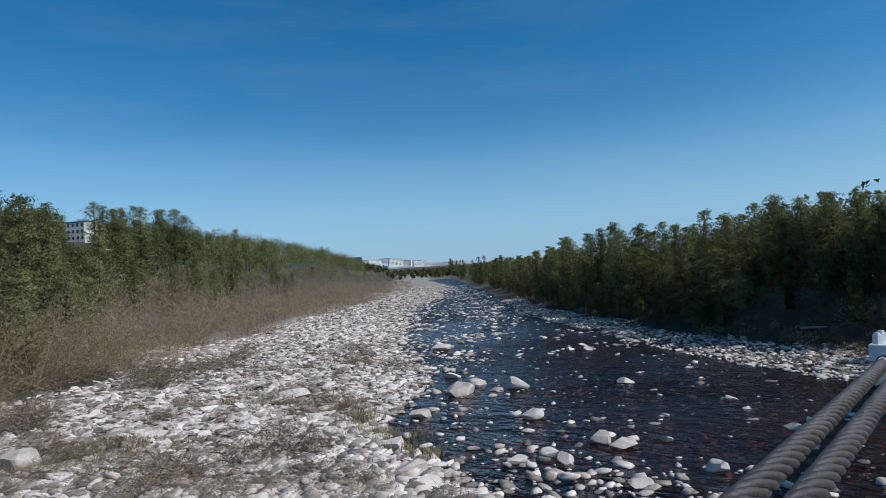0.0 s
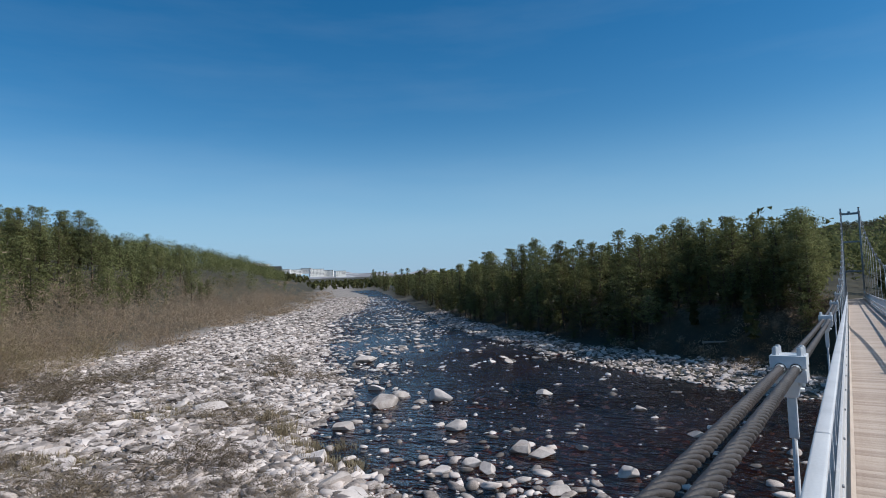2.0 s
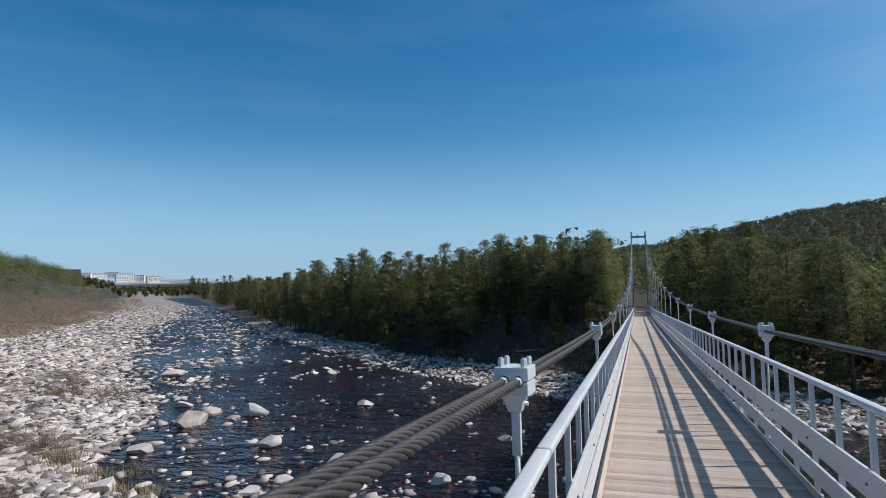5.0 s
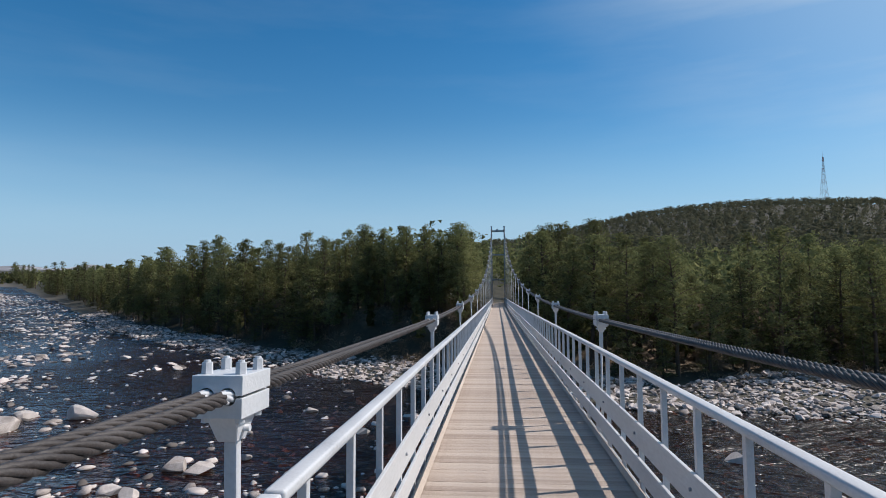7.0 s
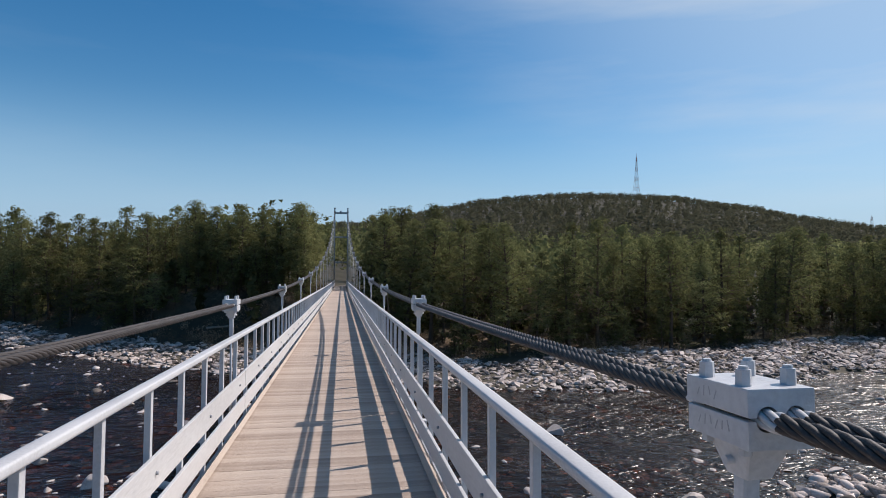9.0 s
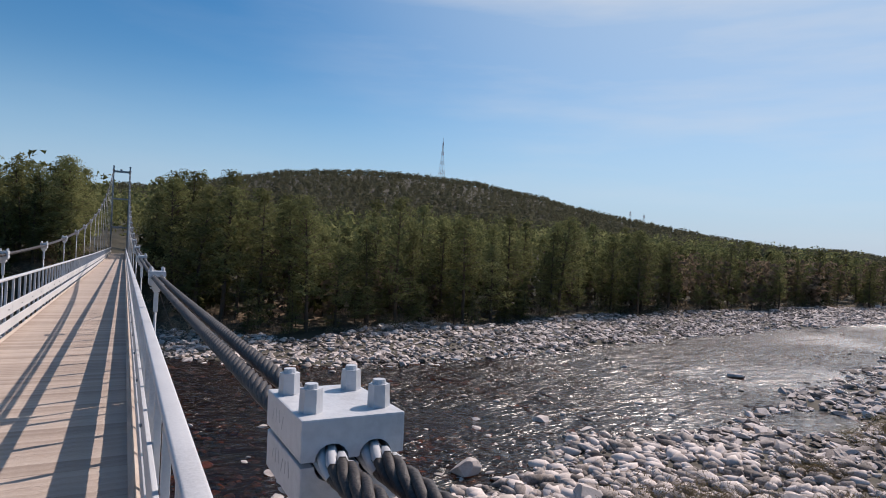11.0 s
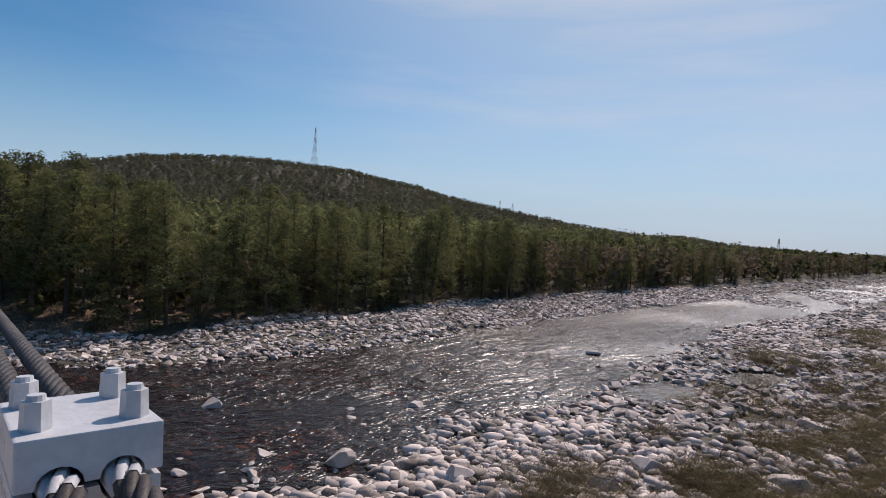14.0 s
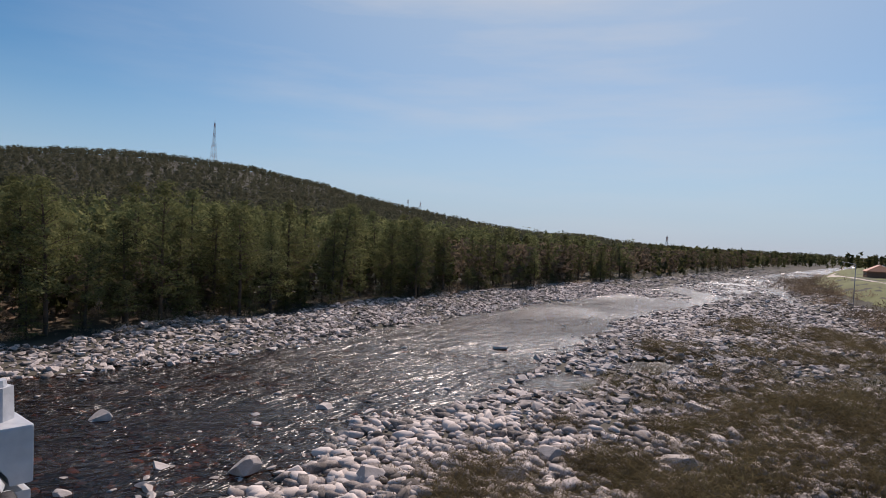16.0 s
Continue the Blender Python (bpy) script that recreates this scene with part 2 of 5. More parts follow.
def water_material():
    """Clear brown river water: tinted see-through with Fresnel gloss on rippled relief."""
    m = bpy.data.materials.new("river_water")
    m.use_nodes = True
    n, l = m.node_tree.nodes, m.node_tree.links
    n.remove(n["Principled BSDF"])
    geo = n.new("ShaderNodeNewGeometry")
    mp = n.new("ShaderNodeMapping")
    mp.inputs["Rotation"].default_value = (0, 0, radians(-25))
    mp.inputs["Scale"].default_value = (0.6, 1.25, 1.0)
    l.new(geo.outputs["Position"], mp.inputs["Vector"])
    waves = []
    for scale, detail, amount in ((0.22, 1.5, 1.7), (0.75, 1.6, 1.0), (2.6, 1.8, 0.45)):
        t = n.new("ShaderNodeTexNoise")
        t.inputs["Scale"].default_value = scale
        t.inputs["Detail"].default_value = detail
        t.inputs["Distortion"].default_value = 0.8
        l.new(mp.outputs["Vector"], t.inputs["Vector"])
        k = n.new("ShaderNodeMath")
        k.operation = "MULTIPLY"
        k.inputs[1].default_value = amount
        l.new(t.outputs["Fac"], k.inputs[0])
        waves.append(k)
    ad = n.new("ShaderNodeMath")
    l.new(waves[0].outputs[0], ad.inputs[0])
    l.new(waves[1].outputs[0], ad.inputs[1])
    ad2 = n.new("ShaderNodeMath")
    l.new(ad.outputs[0], ad2.inputs[0])
    l.new(waves[2].outputs[0], ad2.inputs[1])
    # calm and broken stretches
    patch = n.new("ShaderNodeTexNoise")
    patch.inputs["Scale"].default_value = 0.045
    l.new(geo.outputs["Position"], patch.inputs["Vector"])
    pr = n.new("ShaderNodeMapRange")
    pr.inputs["From Min"].default_value, pr.inputs["From Max"].default_value = 0.38, 0.62
    pr.inputs["To Min"].default_value, pr.inputs["To Max"].default_value = 0.40, 1.05
    l.new(patch.outputs["Fac"], pr.inputs["Value"])
    bp = n.new("ShaderNodeBump")
    bp.inputs["Distance"].default_value = 1.0
    l.new(pr.outputs[0], bp.inputs["Strength"])
    l.new(ad2.outputs[0], bp.inputs["Height"])
    gl = n.new("ShaderNodeBsdfGlossy")
    gl.inputs["Roughness"].default_value = 0.25
    l.new(bp.outputs["Normal"], gl.inputs["Normal"])
    tr = n.new("ShaderNodeBsdfTransparent")
    tr.inputs["Color"].default_value = (0.40, 0.20, 0.105, 1)
    fr = n.new("ShaderNodeFresnel")
    fr.inputs["IOR"].default_value = 1.33
    l.new(bp.outputs["Normal"], fr.inputs["Normal"])
    mx = n.new("ShaderNodeMixShader")
    l.new(fr.outputs[0], mx.inputs[0])
    l.new(tr.outputs[0], mx.inputs[1])
    l.new(gl.outputs[0], mx.inputs[2])
    l.new(mx.outputs[0], n["Material Output"].inputs["Surface"])
    return m


WATER = water_material()


# ---- mesh helpers ----
def mesh_data(name, verts, faces, mat, smooth=False):
    """A mesh from arrays of corners and of faces that all have one number of corners."""
    v, f = np.asarray(verts, dtype=np.float32), np.asarray(faces, dtype=np.int32)
    me = bpy.data.meshes.new(name)
    k = f.shape[1]
    me.vertices.add(len(v))
    me.vertices.foreach_set("co", v.ravel())
    me.loops.add(f.size)
    me.loops.foreach_set("vertex_index", f.ravel())
    me.polygons.add(len(f))
    me.polygons.foreach_set("loop_start", np.arange(0, f.size, k, dtype=np.int32))
    me.polygons.foreach_set("use_smooth", np.full(len(f), smooth))
    me.materials.append(mat)
    me.update(calc_edges=True)
    me.validate()
    return me


def part(name, data, material_or_none, parent, label="", m=None):
    """Link a mesh (or a bmesh) as one object under a thing or a part."""
    if isinstance(data, bmesh.types.BMesh):
        me = bpy.data.meshes.new(name)
        data.to_mesh(me)
        data.free()
        me.materials.append(material_or_none)
    else:
        me = data
    ob = new(name, me)
    if parent is not None:
        ob.parent = parent
    if m is not None:
        ob.matrix_basis = m
    if label:
        tagged(ob, label)
    return ob


def thing(name, label, category, m=None, group=""):
    ob = new(name)
    ob.empty_display_size = 0.1
    if m is not None:
        ob.matrix_basis = m
    return tagged(ob, label, category, group)


def add_box(bm, size, centre, bevel=0.0, turn=None):
    """A bevelled block added to bm."""
    m = Matrix.Translation(centre) @ (turn or Matrix()) @ Matrix.Diagonal((*size, 1))
    r = bmesh.ops.create_cube(bm, size=1, matrix=m)
    if bevel:
        edges = {e for v in r["verts"] for e in v.link_edges}
        bmesh.ops.bevel(bm, geom=list(edges), offset=bevel, segments=2, profile=0.6, affect="EDGES")


def add_tube(bm, a, b, r1, r2=None, sides=10):
    a, b = Vector(a), Vector(b)
    d = b - a
    m = Matrix.Translation((a + b) / 2) @ d.to_track_quat("Z", "Y").to_matrix().to_4x4()
    bmesh.ops.create_cone(bm, cap_ends=True, segments=sides, radius1=r1, radius2=r1 if r2 is None else r2, depth=d.length, matrix=m)


def bm_box(size, centre=(0, 0, 0), bevel=0.0, turn=None):
    bm = bmesh.new()
    add_box(bm, size, centre, bevel, turn)
    return bm


def bm_tube(a, b, r1, r2=None, sides=10):
    bm = bmesh.new()
    add_tube(bm, a, b, r1, r2, sides)
    for f in bm.faces:
        f.smooth = len(f.verts) == 4
    return bm


def sweep(points, radius, sides):
    """Corners and four-cornered faces of a tube along points; radius: one number or one for each point."""
    p = np.asarray(points, dtype=float)
    t = np.gradient(p, axis=0)
    t /= np.linalg.norm(t, axis=1)[:, None]
    ref = np.where(np.abs(t[:, 2:3]) > 0.9, np.array([[1.0, 0, 0]]), np.array([[0, 0, 1.0]]))
    u = np.cross(t, ref)
    u /= np.linalg.norm(u, axis=1)[:, None]
    w = np.cross(u, t)
    a = np.linspace(0, 2 * np.pi, sides, endpoint=False)
    r = np.broadcast_to(np.asarray(radius, dtype=float), (len(p),))[:, None, None]
    v = p[:, None] + r * (np.cos(a)[None, :, None] * u[:, None] + np.sin(a)[None, :, None] * w[:, None])
    i, j = np.meshgrid(np.arange(len(p) - 1), np.arange(sides), indexing="ij")
    k = (j + 1) % sides
    f = np.stack([i * sides + j, i * sides + k, (i + 1) * sides + k, (i + 1) * sides + j], -1).reshape(-1, 4)
    return v.reshape(-1, 3), f


def joined(pieces):
    vs, fs, n = [], [], 0
    for v, f in pieces:
        vs.append(v)
        fs.append(f + n)
        n += len(v)
    return np.concatenate(vs), np.concatenate(fs)


# ---- the valley's shape ----
WATER_Z = -10.1
NEAR_X = [-1500, -900, -593, -470, -300, -225, -165, -138, -75, -59, -44, -37, -30, -22, 0, 9.6, 16.7, 26, 33, 47.6, 62.6, 88, 114, 135, 283, 900]
NEAR_Y = [1190, 932, 632, 504, 340, 252, 179, 136, 68.7, 56.5, 43.4, 30.7, 25.6, 24.6, 22, 25, 24.4, 27.4, 27.4, 28.8, 33.2, 40, 41, 41.3, 51.5, 73]
SLOPE_X = [-1500, -900, -593, -138, -75, -59]
SLOPE_Y = [1190, 910, 609, 130, 68.7, 56.5]
SKY_AZ = [44, 46, 49.8, 54, 57, 59.5, 63, 67, 70.5, 77, 84]
SKY_EL = [0.0, 0.1, 0.9, 2.4, 4.1, 5.2, 6.4, 7.2, 7.0, 8.6, 8.9]
FRONT_AZ = [-84, -70, -62, -55, -45, -36, -28, -20, -12, -6, -2.5, 2.5, 5, 8, 11, 16, 20, 25, 30, 37, 45, 55]
FRONT_EL = [0.0, 0.2, 0.6, 0.9, 1.5, 2.2, 2.7, 3.1, 3.6, 3.6, 3.3, 3.9, 3.6, 3.4, 3.7, 3.5, 3.0, 2.65, 1.6, 1.0, 0.9, 0.8]
FAR_X = [-1500, -900, -593, -176, -82, -49.5, -28.3, -16.2, -9, 3.5, 9.9, 17.7, 25, 46.5, 70, 96, 283, 900]
FAR_Y = [1270, 985, 676, 226, 121, 93, 74, 67, 62.6, 59.6, 55, 51.8, 51.3, 54.5, 58.5, 61.5, 74, 99]
TOP_X = [-400, -100, -60, -40, -3, 8, 25, 100, 300]
TOP_Z = [-7.0, -6.5, -5.0, -3.8, -3.0, -4.5, -8.6, -8.8, -8.5]
LAWN_X = [30, 60, 100, 126, 156, 201, 251, 400, 900]
LAWN_Y = [-40, -20, 0, 9, 19, 33, 45, 62, 72]
CREST_AZ = [-95, -80, -73, -68.5, -65, -62, -59, -56, -50.5, -45.4, -40, -37, -34.5, -31, -29, -24, -20, -16, -13, -10, -5, -2, 3, 12, 20, 40, 46, 60, 75, 95]
CREST_EL = [0.0, 0.0, 0.0, 0.1, 0.35, 0.8, 0.75, 1.05, 1.75, 2.5, 3.45, 4.25, 4.6, 5.3, 5.45, 5.65, 5.6, 5.4, 5.1, 4.5, 3.5, 3.0, 2.2, 0.6, 0.0, 0.0, 0.9, 1.2, 0.9, 0.8]
CREST_R = 1150.0


def smooth01(x):
    x = np.clip(x, 0, 1)
    return x * x * (3 - 2 * x)


def wobble(x, y, s):
    return np.sin(x / s + 1.3 * np.sin(y / (1.7 * s))) * np.cos(y / (1.3 * s) + 0.9 * np.sin(x / (2.1 * s)))


def bank_near(x, y):
    return (np.interp(x, NEAR_X, NEAR_Y) - y) * np.where(x < -35, 0.72, 1.0) + 1.1 * wobble(x, y, 3.1)


def bank_far(x, y):
    return (y - np.interp(x, FAR_X, FAR_Y)) * np.where(x < -25, 0.75, 1.0) + 0.9 * wobble(x + 40, y, 3.7)


def slope_in(x, y):
    """How far up the left bank a place lies; the slope draws nearer to the river upstream."""
    d = bank_near(x, y) + 0.72 * np.minimum(0, np.interp(x, SLOPE_X, SLOPE_Y) - np.interp(x, NEAR_X, NEAR_Y)) * (x < -75)
    return d * (1 + 0.9 * np.clip((-x - 130) / 250, 0, 1))


def ridge_z(x, y):
    """The height that the tree tops on the left slope reach."""
    return np.hypot(x, y) * np.tan(np.radians(np.interp(np.degrees(np.arctan2(-x, y)), SKY_AZ, SKY_EL))) + 3.0


def lawn_in(x, y):
    return np.interp(x, LAWN_X, LAWN_Y) - y


def far_strip(x):
    """Width of the stony strip on the far side."""
    return np.interp(x, [-60, -30, -5, 10, 30, 60, 120], [6, 7.5, 8.5, 10, 12.5, 13.5, 13])


POOLS = [(45.8, 25.8, 4.2, 2.6), (58.6, 23.4, 4.4, 2.4)]


def ground_z(x, y):
    """Height of the ground."""
    x, y = np.asarray(x, dtype=float), np.asarray(y, dtype=float)
    dn, df = bank_near(x, y), bank_far(x, y)
    r = np.hypot(x, y)
    az = np.degrees(np.arctan2(-x, y))
    bed = WATER_Z - np.minimum(1.3, 0.10 * np.maximum(0, np.minimum(-dn, -df)) + 0.05) + 0.18 * wobble(x, y, 1.9)
    # near side
    bar = WATER_Z + np.minimum(0.05 * dn, 0.75) + 0.12 * wobble(x, y, 2.3)
    dl = slope_in(x, y)
    left = bar + 0.05 * np.clip(dn - 38, 0, 40) + 17 * smooth01((dl - 64) / 48) + 15 * smooth01((dl - 105) / 150)
    left = np.where(x < -40, np.minimum(left, np.maximum(bar + 0.5, ridge_z(x, y) - 8.8)), left)
    channel = np.exp(-((lawn_in(x, y) + 9) / 4.0) ** 2)
    right = bar - 0.75 * channel + 4.0 * smooth01((lawn_in(x, y) + 2) / 16)
    for px, py, pa, pb in POOLS:
        right = right - 1.2 * np.exp(-(((x - px) / pa) ** 2 + ((y - py) / pb) ** 2) ** 2)
    side = smooth01((x + 6) / 12)
    near = left * (1 - side) + right * side
    near = near + smooth01((-y - 14) / 45) * np.clip(-2.4 - near, 0, 12) * np.exp(-(x / 40) ** 2)
    # far side
    top = np.interp(x, TOP_X, TOP_Z)
    strip = far_strip(x)
    far = WATER_Z + np.minimum(0.075 * df, 0.075 * strip) + (top - WATER_Z - 0.075 * strip) * smooth01((df - strip) / np.interp(x, [-10, 15], [11, 16]))
    far = far + 0.25 * wobble(x, y, 6)
    crest = CREST_R * np.tan(np.radians(np.interp(az, CREST_AZ, CREST_EL)))
    u = np.clip((r - 150) / (CREST_R - 150), 0, 1)
    hill = crest * (0.25 * u + 0.75 * smooth01(u)) * np.where(r > CREST_R, np.maximum(0, 1 - (r - CREST_R) / 2600), 1)
    hill = hill + 2.5 * wobble(x, y, 70) * u
    far = far + hill * smooth01((df - 20) / 60)
    z = np.where(dn > 0, near, np.where(df > 0, far, bed))
    edge = np.minimum(np.abs(dn), np.abs(df))
    town = smooth01((r - 700) / 500) * smooth01((az - 43) / 3) * 6
    z = z + np.where(dn > 60, town, 0)
    # land that closes the valley upstream
    end = WATER_Z + 0.8 + 0.011 * (r - 760)
    z = np.where((az > 30) & (az < 70) & (r > 700), np.maximum(z, WATER_Z + (end - WATER_Z) * smooth01((r - 700) / 60)), z)
    return z


def ground_mesh():
    """One sheet from under the bridge to the horizon, finer where the banks are near."""
    az = np.radians(np.concatenate([np.arange(-102, 102, 0.85), np.arange(102, 258, 4.0)]))
    r = np.concatenate([[0.01], np.geomspace(6, 4600, 180)])
    a, q = np.meshgrid(az, r, indexing="xy")
    x, y = -np.sin(a) * q, np.cos(a) * q
    v = np.stack([x, y, ground_z(x, y)], -1).reshape(-1, 3)
    n = len(az)
    i, j = np.meshgrid(np.arange(len(r) - 1), np.arange(n), indexing="ij")
    k = (j + 1) % n
    f = np.stack([i * n + j, (i + 1) * n + j, (i + 1) * n + k, i * n + k], -1).reshape(-1, 4)
    me = mesh_data("ground", v, f, GROUND, True)
    x, y = v[:, 0], v[:, 1]
    dn, df = bank_near(x, y), bank_far(x, y)
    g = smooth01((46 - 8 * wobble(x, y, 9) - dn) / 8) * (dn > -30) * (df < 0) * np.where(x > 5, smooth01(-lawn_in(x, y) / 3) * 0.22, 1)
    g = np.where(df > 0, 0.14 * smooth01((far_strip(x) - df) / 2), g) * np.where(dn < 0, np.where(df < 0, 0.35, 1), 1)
    me.attributes.new("gravel", "FLOAT", "POINT").data.foreach_set("value", g.astype(np.float32))
    e = df - far_strip(x)
    sand = smooth01(e / 2) * smooth01((13 - e) / 4) * smooth01((x - 3) / 3) * smooth01((46 - x) / 12) * smooth01(0.7 + wobble(x, y, 4))
    lip = smooth01((e - 7.0) / 2) * smooth01((13.5 - e) / 2) * smooth01((x + 26) / 4) * smooth01((-2.5 - x) / 2)
    sand = np.maximum(sand, lip * smooth01(0.75 + wobble(x, y, 2.2)))
    me.attributes.new("sand", "FLOAT", "POINT").data.foreach_set("value", sand.astype(np.float32))
    return me


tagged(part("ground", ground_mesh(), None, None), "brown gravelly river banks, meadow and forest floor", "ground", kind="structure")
wv = [(-1600, -60, WATER_Z), (1200, -60, WATER_Z), (1200, 1500, WATER_Z), (-1600, 1500, WATER_Z)]
water = part("water", mesh_data("water", wv, [(0, 1, 2, 3)], WATER), None, None)
tagged(water, "clear dark brown rippled water of a shallow river", "water", kind="structure")

# ---- the footbridge ----
XC, Y1, SPAN = 1.075, 2.21, 5.87       # cable line, first clamp and hanger spacing
FIRST, LAST = -6, 17
TOWER_Y = Y1 + SPAN * LAST + 0.2


def deck_z(y):
    far, near = np.maximum(y, 4.0), np.minimum(y, 4.0) - 4.0
    return 0.39 - 0.042 * far + 0.000038 * far * far - 0.0417 * near * (1 + near / 24)


def cable_z(y):
    return 1.0787 + 0.001247 * (y - 22.5) ** 2


def tilt(y):
    """The pose that follows the deck's camber at y."""
    return pose(0, y, deck_z(y), math.degrees(math.atan((deck_z(y + SPAN) - deck_z(y)) / SPAN)))


def railing_section():
    """One bay of railing, from y = 0 to SPAN, on the side x > 0."""
    t = thing("railing_section", "pale painted steel footbridge railing with two horizontal boards", "railing", group="railing bays")
    bm = bmesh.new()
    add_box(bm, (0.074, SPAN - 0.006, 0.044), (0.955, SPAN / 2, 0.955), 0.012)
    for f in bm.faces:
        f.smooth = True
    part("top_rail", bm, RAIL, t, "flat-topped painted metal handrail")
    post = None
    for k in range(8):
        m = pose(0.965, 0.4 + k * SPAN / 8, 0.392)
        if post is None:
            post = part("post", bm_box((0.038, 0.046, 1.08), (0, 0, 0), 0.005), PAINT, t, m=m)
        else:
            part("post", post.data, None, t, m=m)
    half = (SPAN - 0.012) / 2
    for name, z, h in (("middle_board", 0.435, 0.20), ("kick_board", 0.168, 0.16)):
        part(name, bm_box((0.026, SPAN - 0.012, h), (0.928, SPAN / 2, z), 0.005), BOARD, t)
    for k in range(4):
        part("bolt", bm_tube((0.90, 0.4 + k * SPAN / 4, 0.435), (0.918, 0.4 + k * SPAN / 4, 0.435), 0.012, sides=6), STEEL, t)
    return t


def hex_nut(bm, x, y, z, r, h):
    bmesh.ops.create_cone(bm, cap_ends=True, segments=6, radius1=r, radius2=r * 0.97, depth=h, matrix=pose(x, y, z + h / 2, 0, 0, 12))


def clamp_plate(wide, long, low, high, up):
    """A plate with two rope grooves along it, cut into its underside (up) or its top."""
    bm = bmesh.new()
    outline = [(-wide / 2, high if up else low), (wide / 2, high if up else low), (wide / 2, low if up else high)]
    face = low if up else high
    for cx in (0.0335, -0.0335):
        for k in range(9):
            a = math.pi * k / 8
            outline.append((cx + 0.0255 * math.cos(a), face + (1 if up else -1) * 0.0235 * math.sin(a)))
    outline.append((-wide / 2, face))
    if not up:
        outline.reverse()
    ring = [bm.verts.new((x, -long / 2, z)) for x, z in outline]
    f = bm.faces.new(ring)
    r = bmesh.ops.extrude_face_region(bm, geom=[f])
    bmesh.ops.translate(bm, vec=(0, long, 0), verts=[v for v in r["geom"] if isinstance(v, bmesh.types.BMVert)])
    bmesh.ops.recalc_face_normals(bm, faces=bm.faces)
    edges = [e for e in bm.edges if all(abs(abs(v.co.x) - wide / 2) < 1e-4 for v in e.verts)]
    bmesh.ops.bevel(bm, geom=edges, offset=0.003, segments=2, profile=0.6, affect="EDGES")
    return bm


def cable_clamp():
    """Two bolted plates that grip a pair of ropes, with the hanger's bracket below; the ropes' middle is at the origin."""
    t = thing("cable_clamp", "white painted bolted steel cable clamp on twin ropes", "clamp", group="cable clamps")
    part("upper_plate", clamp_plate(0.160, 0.222, 0.004, 0.064, True), PAINT, t)
    part("lower_plate", clamp_plate(0.157, 0.218, -0.066, -0.004, False), PAINT, t)
    bm = bmesh.new()
    r = bmesh.ops.create_cube(bm, size=1, matrix=Matrix.Translation((0, 0, -0.108)) @ Matrix.Diagonal((0.104, 0.150, 0.084, 1)))
    for v in r["verts"]:
        if v.co.z < -0.12:
            v.co.x *= 0.60
            v.co.y *= 0.46
    bmesh.ops.bevel(bm, geom=list(bm.edges), offset=0.003, segments=1, affect="EDGES")
    part("bracket_block", bm, PAINT, t)
    part("pin", bm_tube((-0.060, 0, -0.112), (0.060, 0, -0.112), 0.011), PAINT, t)
    for sx in (-1, 1):
        for sy in (-1, 1):
            bm = bmesh.new()
            x, y = sx * 0.0545, sy * 0.0655
            hex_nut(bm, x, y, 0.063, 0.0178, 0.020)
            hex_nut(bm, x, y, 0.0825, 0.0172, 0.017)
            bmesh.ops.create_cone(bm, cap_ends=True, segments=12, radius1=0.0115, radius2=0.010, depth=0.008, matrix=pose(x, y, 0.1025))
            part("bolt", bm, PAINT, t)
            bm = bmesh.new()
            hex_nut(bm, x, y, -0.084, 0.015, 0.018)
            part("lower_nut", bm, PAINT, t)
    return t


def hanger(length):
    """A hanger rod with its turnbuckle; hangs from the origin."""
    t = thing("hanger_rod", "white painted steel hanger rod with a flattened sleeve", "hanger", group="hanger rods")
    part("rod", bm_tube((0, 0, -length), (0, 0, -0.02), 0.013), PAINT, t)
    part("sleeve", bm_box((0.044, 0.038, 0.21), (0, 0, -0.10), 0.009), PAINT, t)
    part("end_nut", bm_tube((0, 0, -length + 0.10), (0, 0, -length + 0.14), 0.024, sides=6), PAINT, t)
    return t


def strand(y0, y1, x, step, k, count, radius, lay):
    """One twisted strand along the cable's curve."""
    y = np.arange(y0, y1 + step, step)
    c = np.stack([np.full_like(y, x), y, cable_z(y)], 1)
    a = 2 * np.pi * (y / lay + k / count)
    o = np.stack([np.cos(a), np.zeros_like(a), np.sin(a)], 1) * radius * 0.66
    return sweep(c + o, radius * 0.365, 6)


def plain_rope(y0, y1, x, radius):
    y = np.arange(y0, y1 + 0.01, 1.0)
    return sweep(np.stack([np.full_like(y, x), y, cable_z(y)], 1), radius, 8)


for side in (-1, 1):
    for k in (-1, 1):
        x = side * XC + k * 0.0335
        rope = thing("suspension_rope", "twisted dark weathered steel wire rope of the footbridge", "rope", group="suspension ropes")
        for q in range(6):
            part("strand", mesh_data("strand", *strand(-1.6, 19.0, x, 0.038, q, 6, 0.0222, -0.29), ROPE, True), None, rope)
        for yc in (Y1, Y1 + SPAN):
            for s in (-1, 1):
                y0 = yc + s * 0.12 - 0.035
                for q in range(6):
                    part("painted_strand", mesh_data("painted_strand", *strand(y0, y0 + 0.07, x, 0.014, q, 6, 0.0228, -0.29), PAINT, True), None, rope, "rope strand splashed with white paint")
        part("far_rope", mesh_data("rope", *plain_rope(19.0, TOWER_Y, x, 0.0225), ROPE, True), None, rope)
        part("back_rope", mesh_data("rope", *plain_rope(-33.0, -1.6, x, 0.0225), ROPE, True), None, rope)

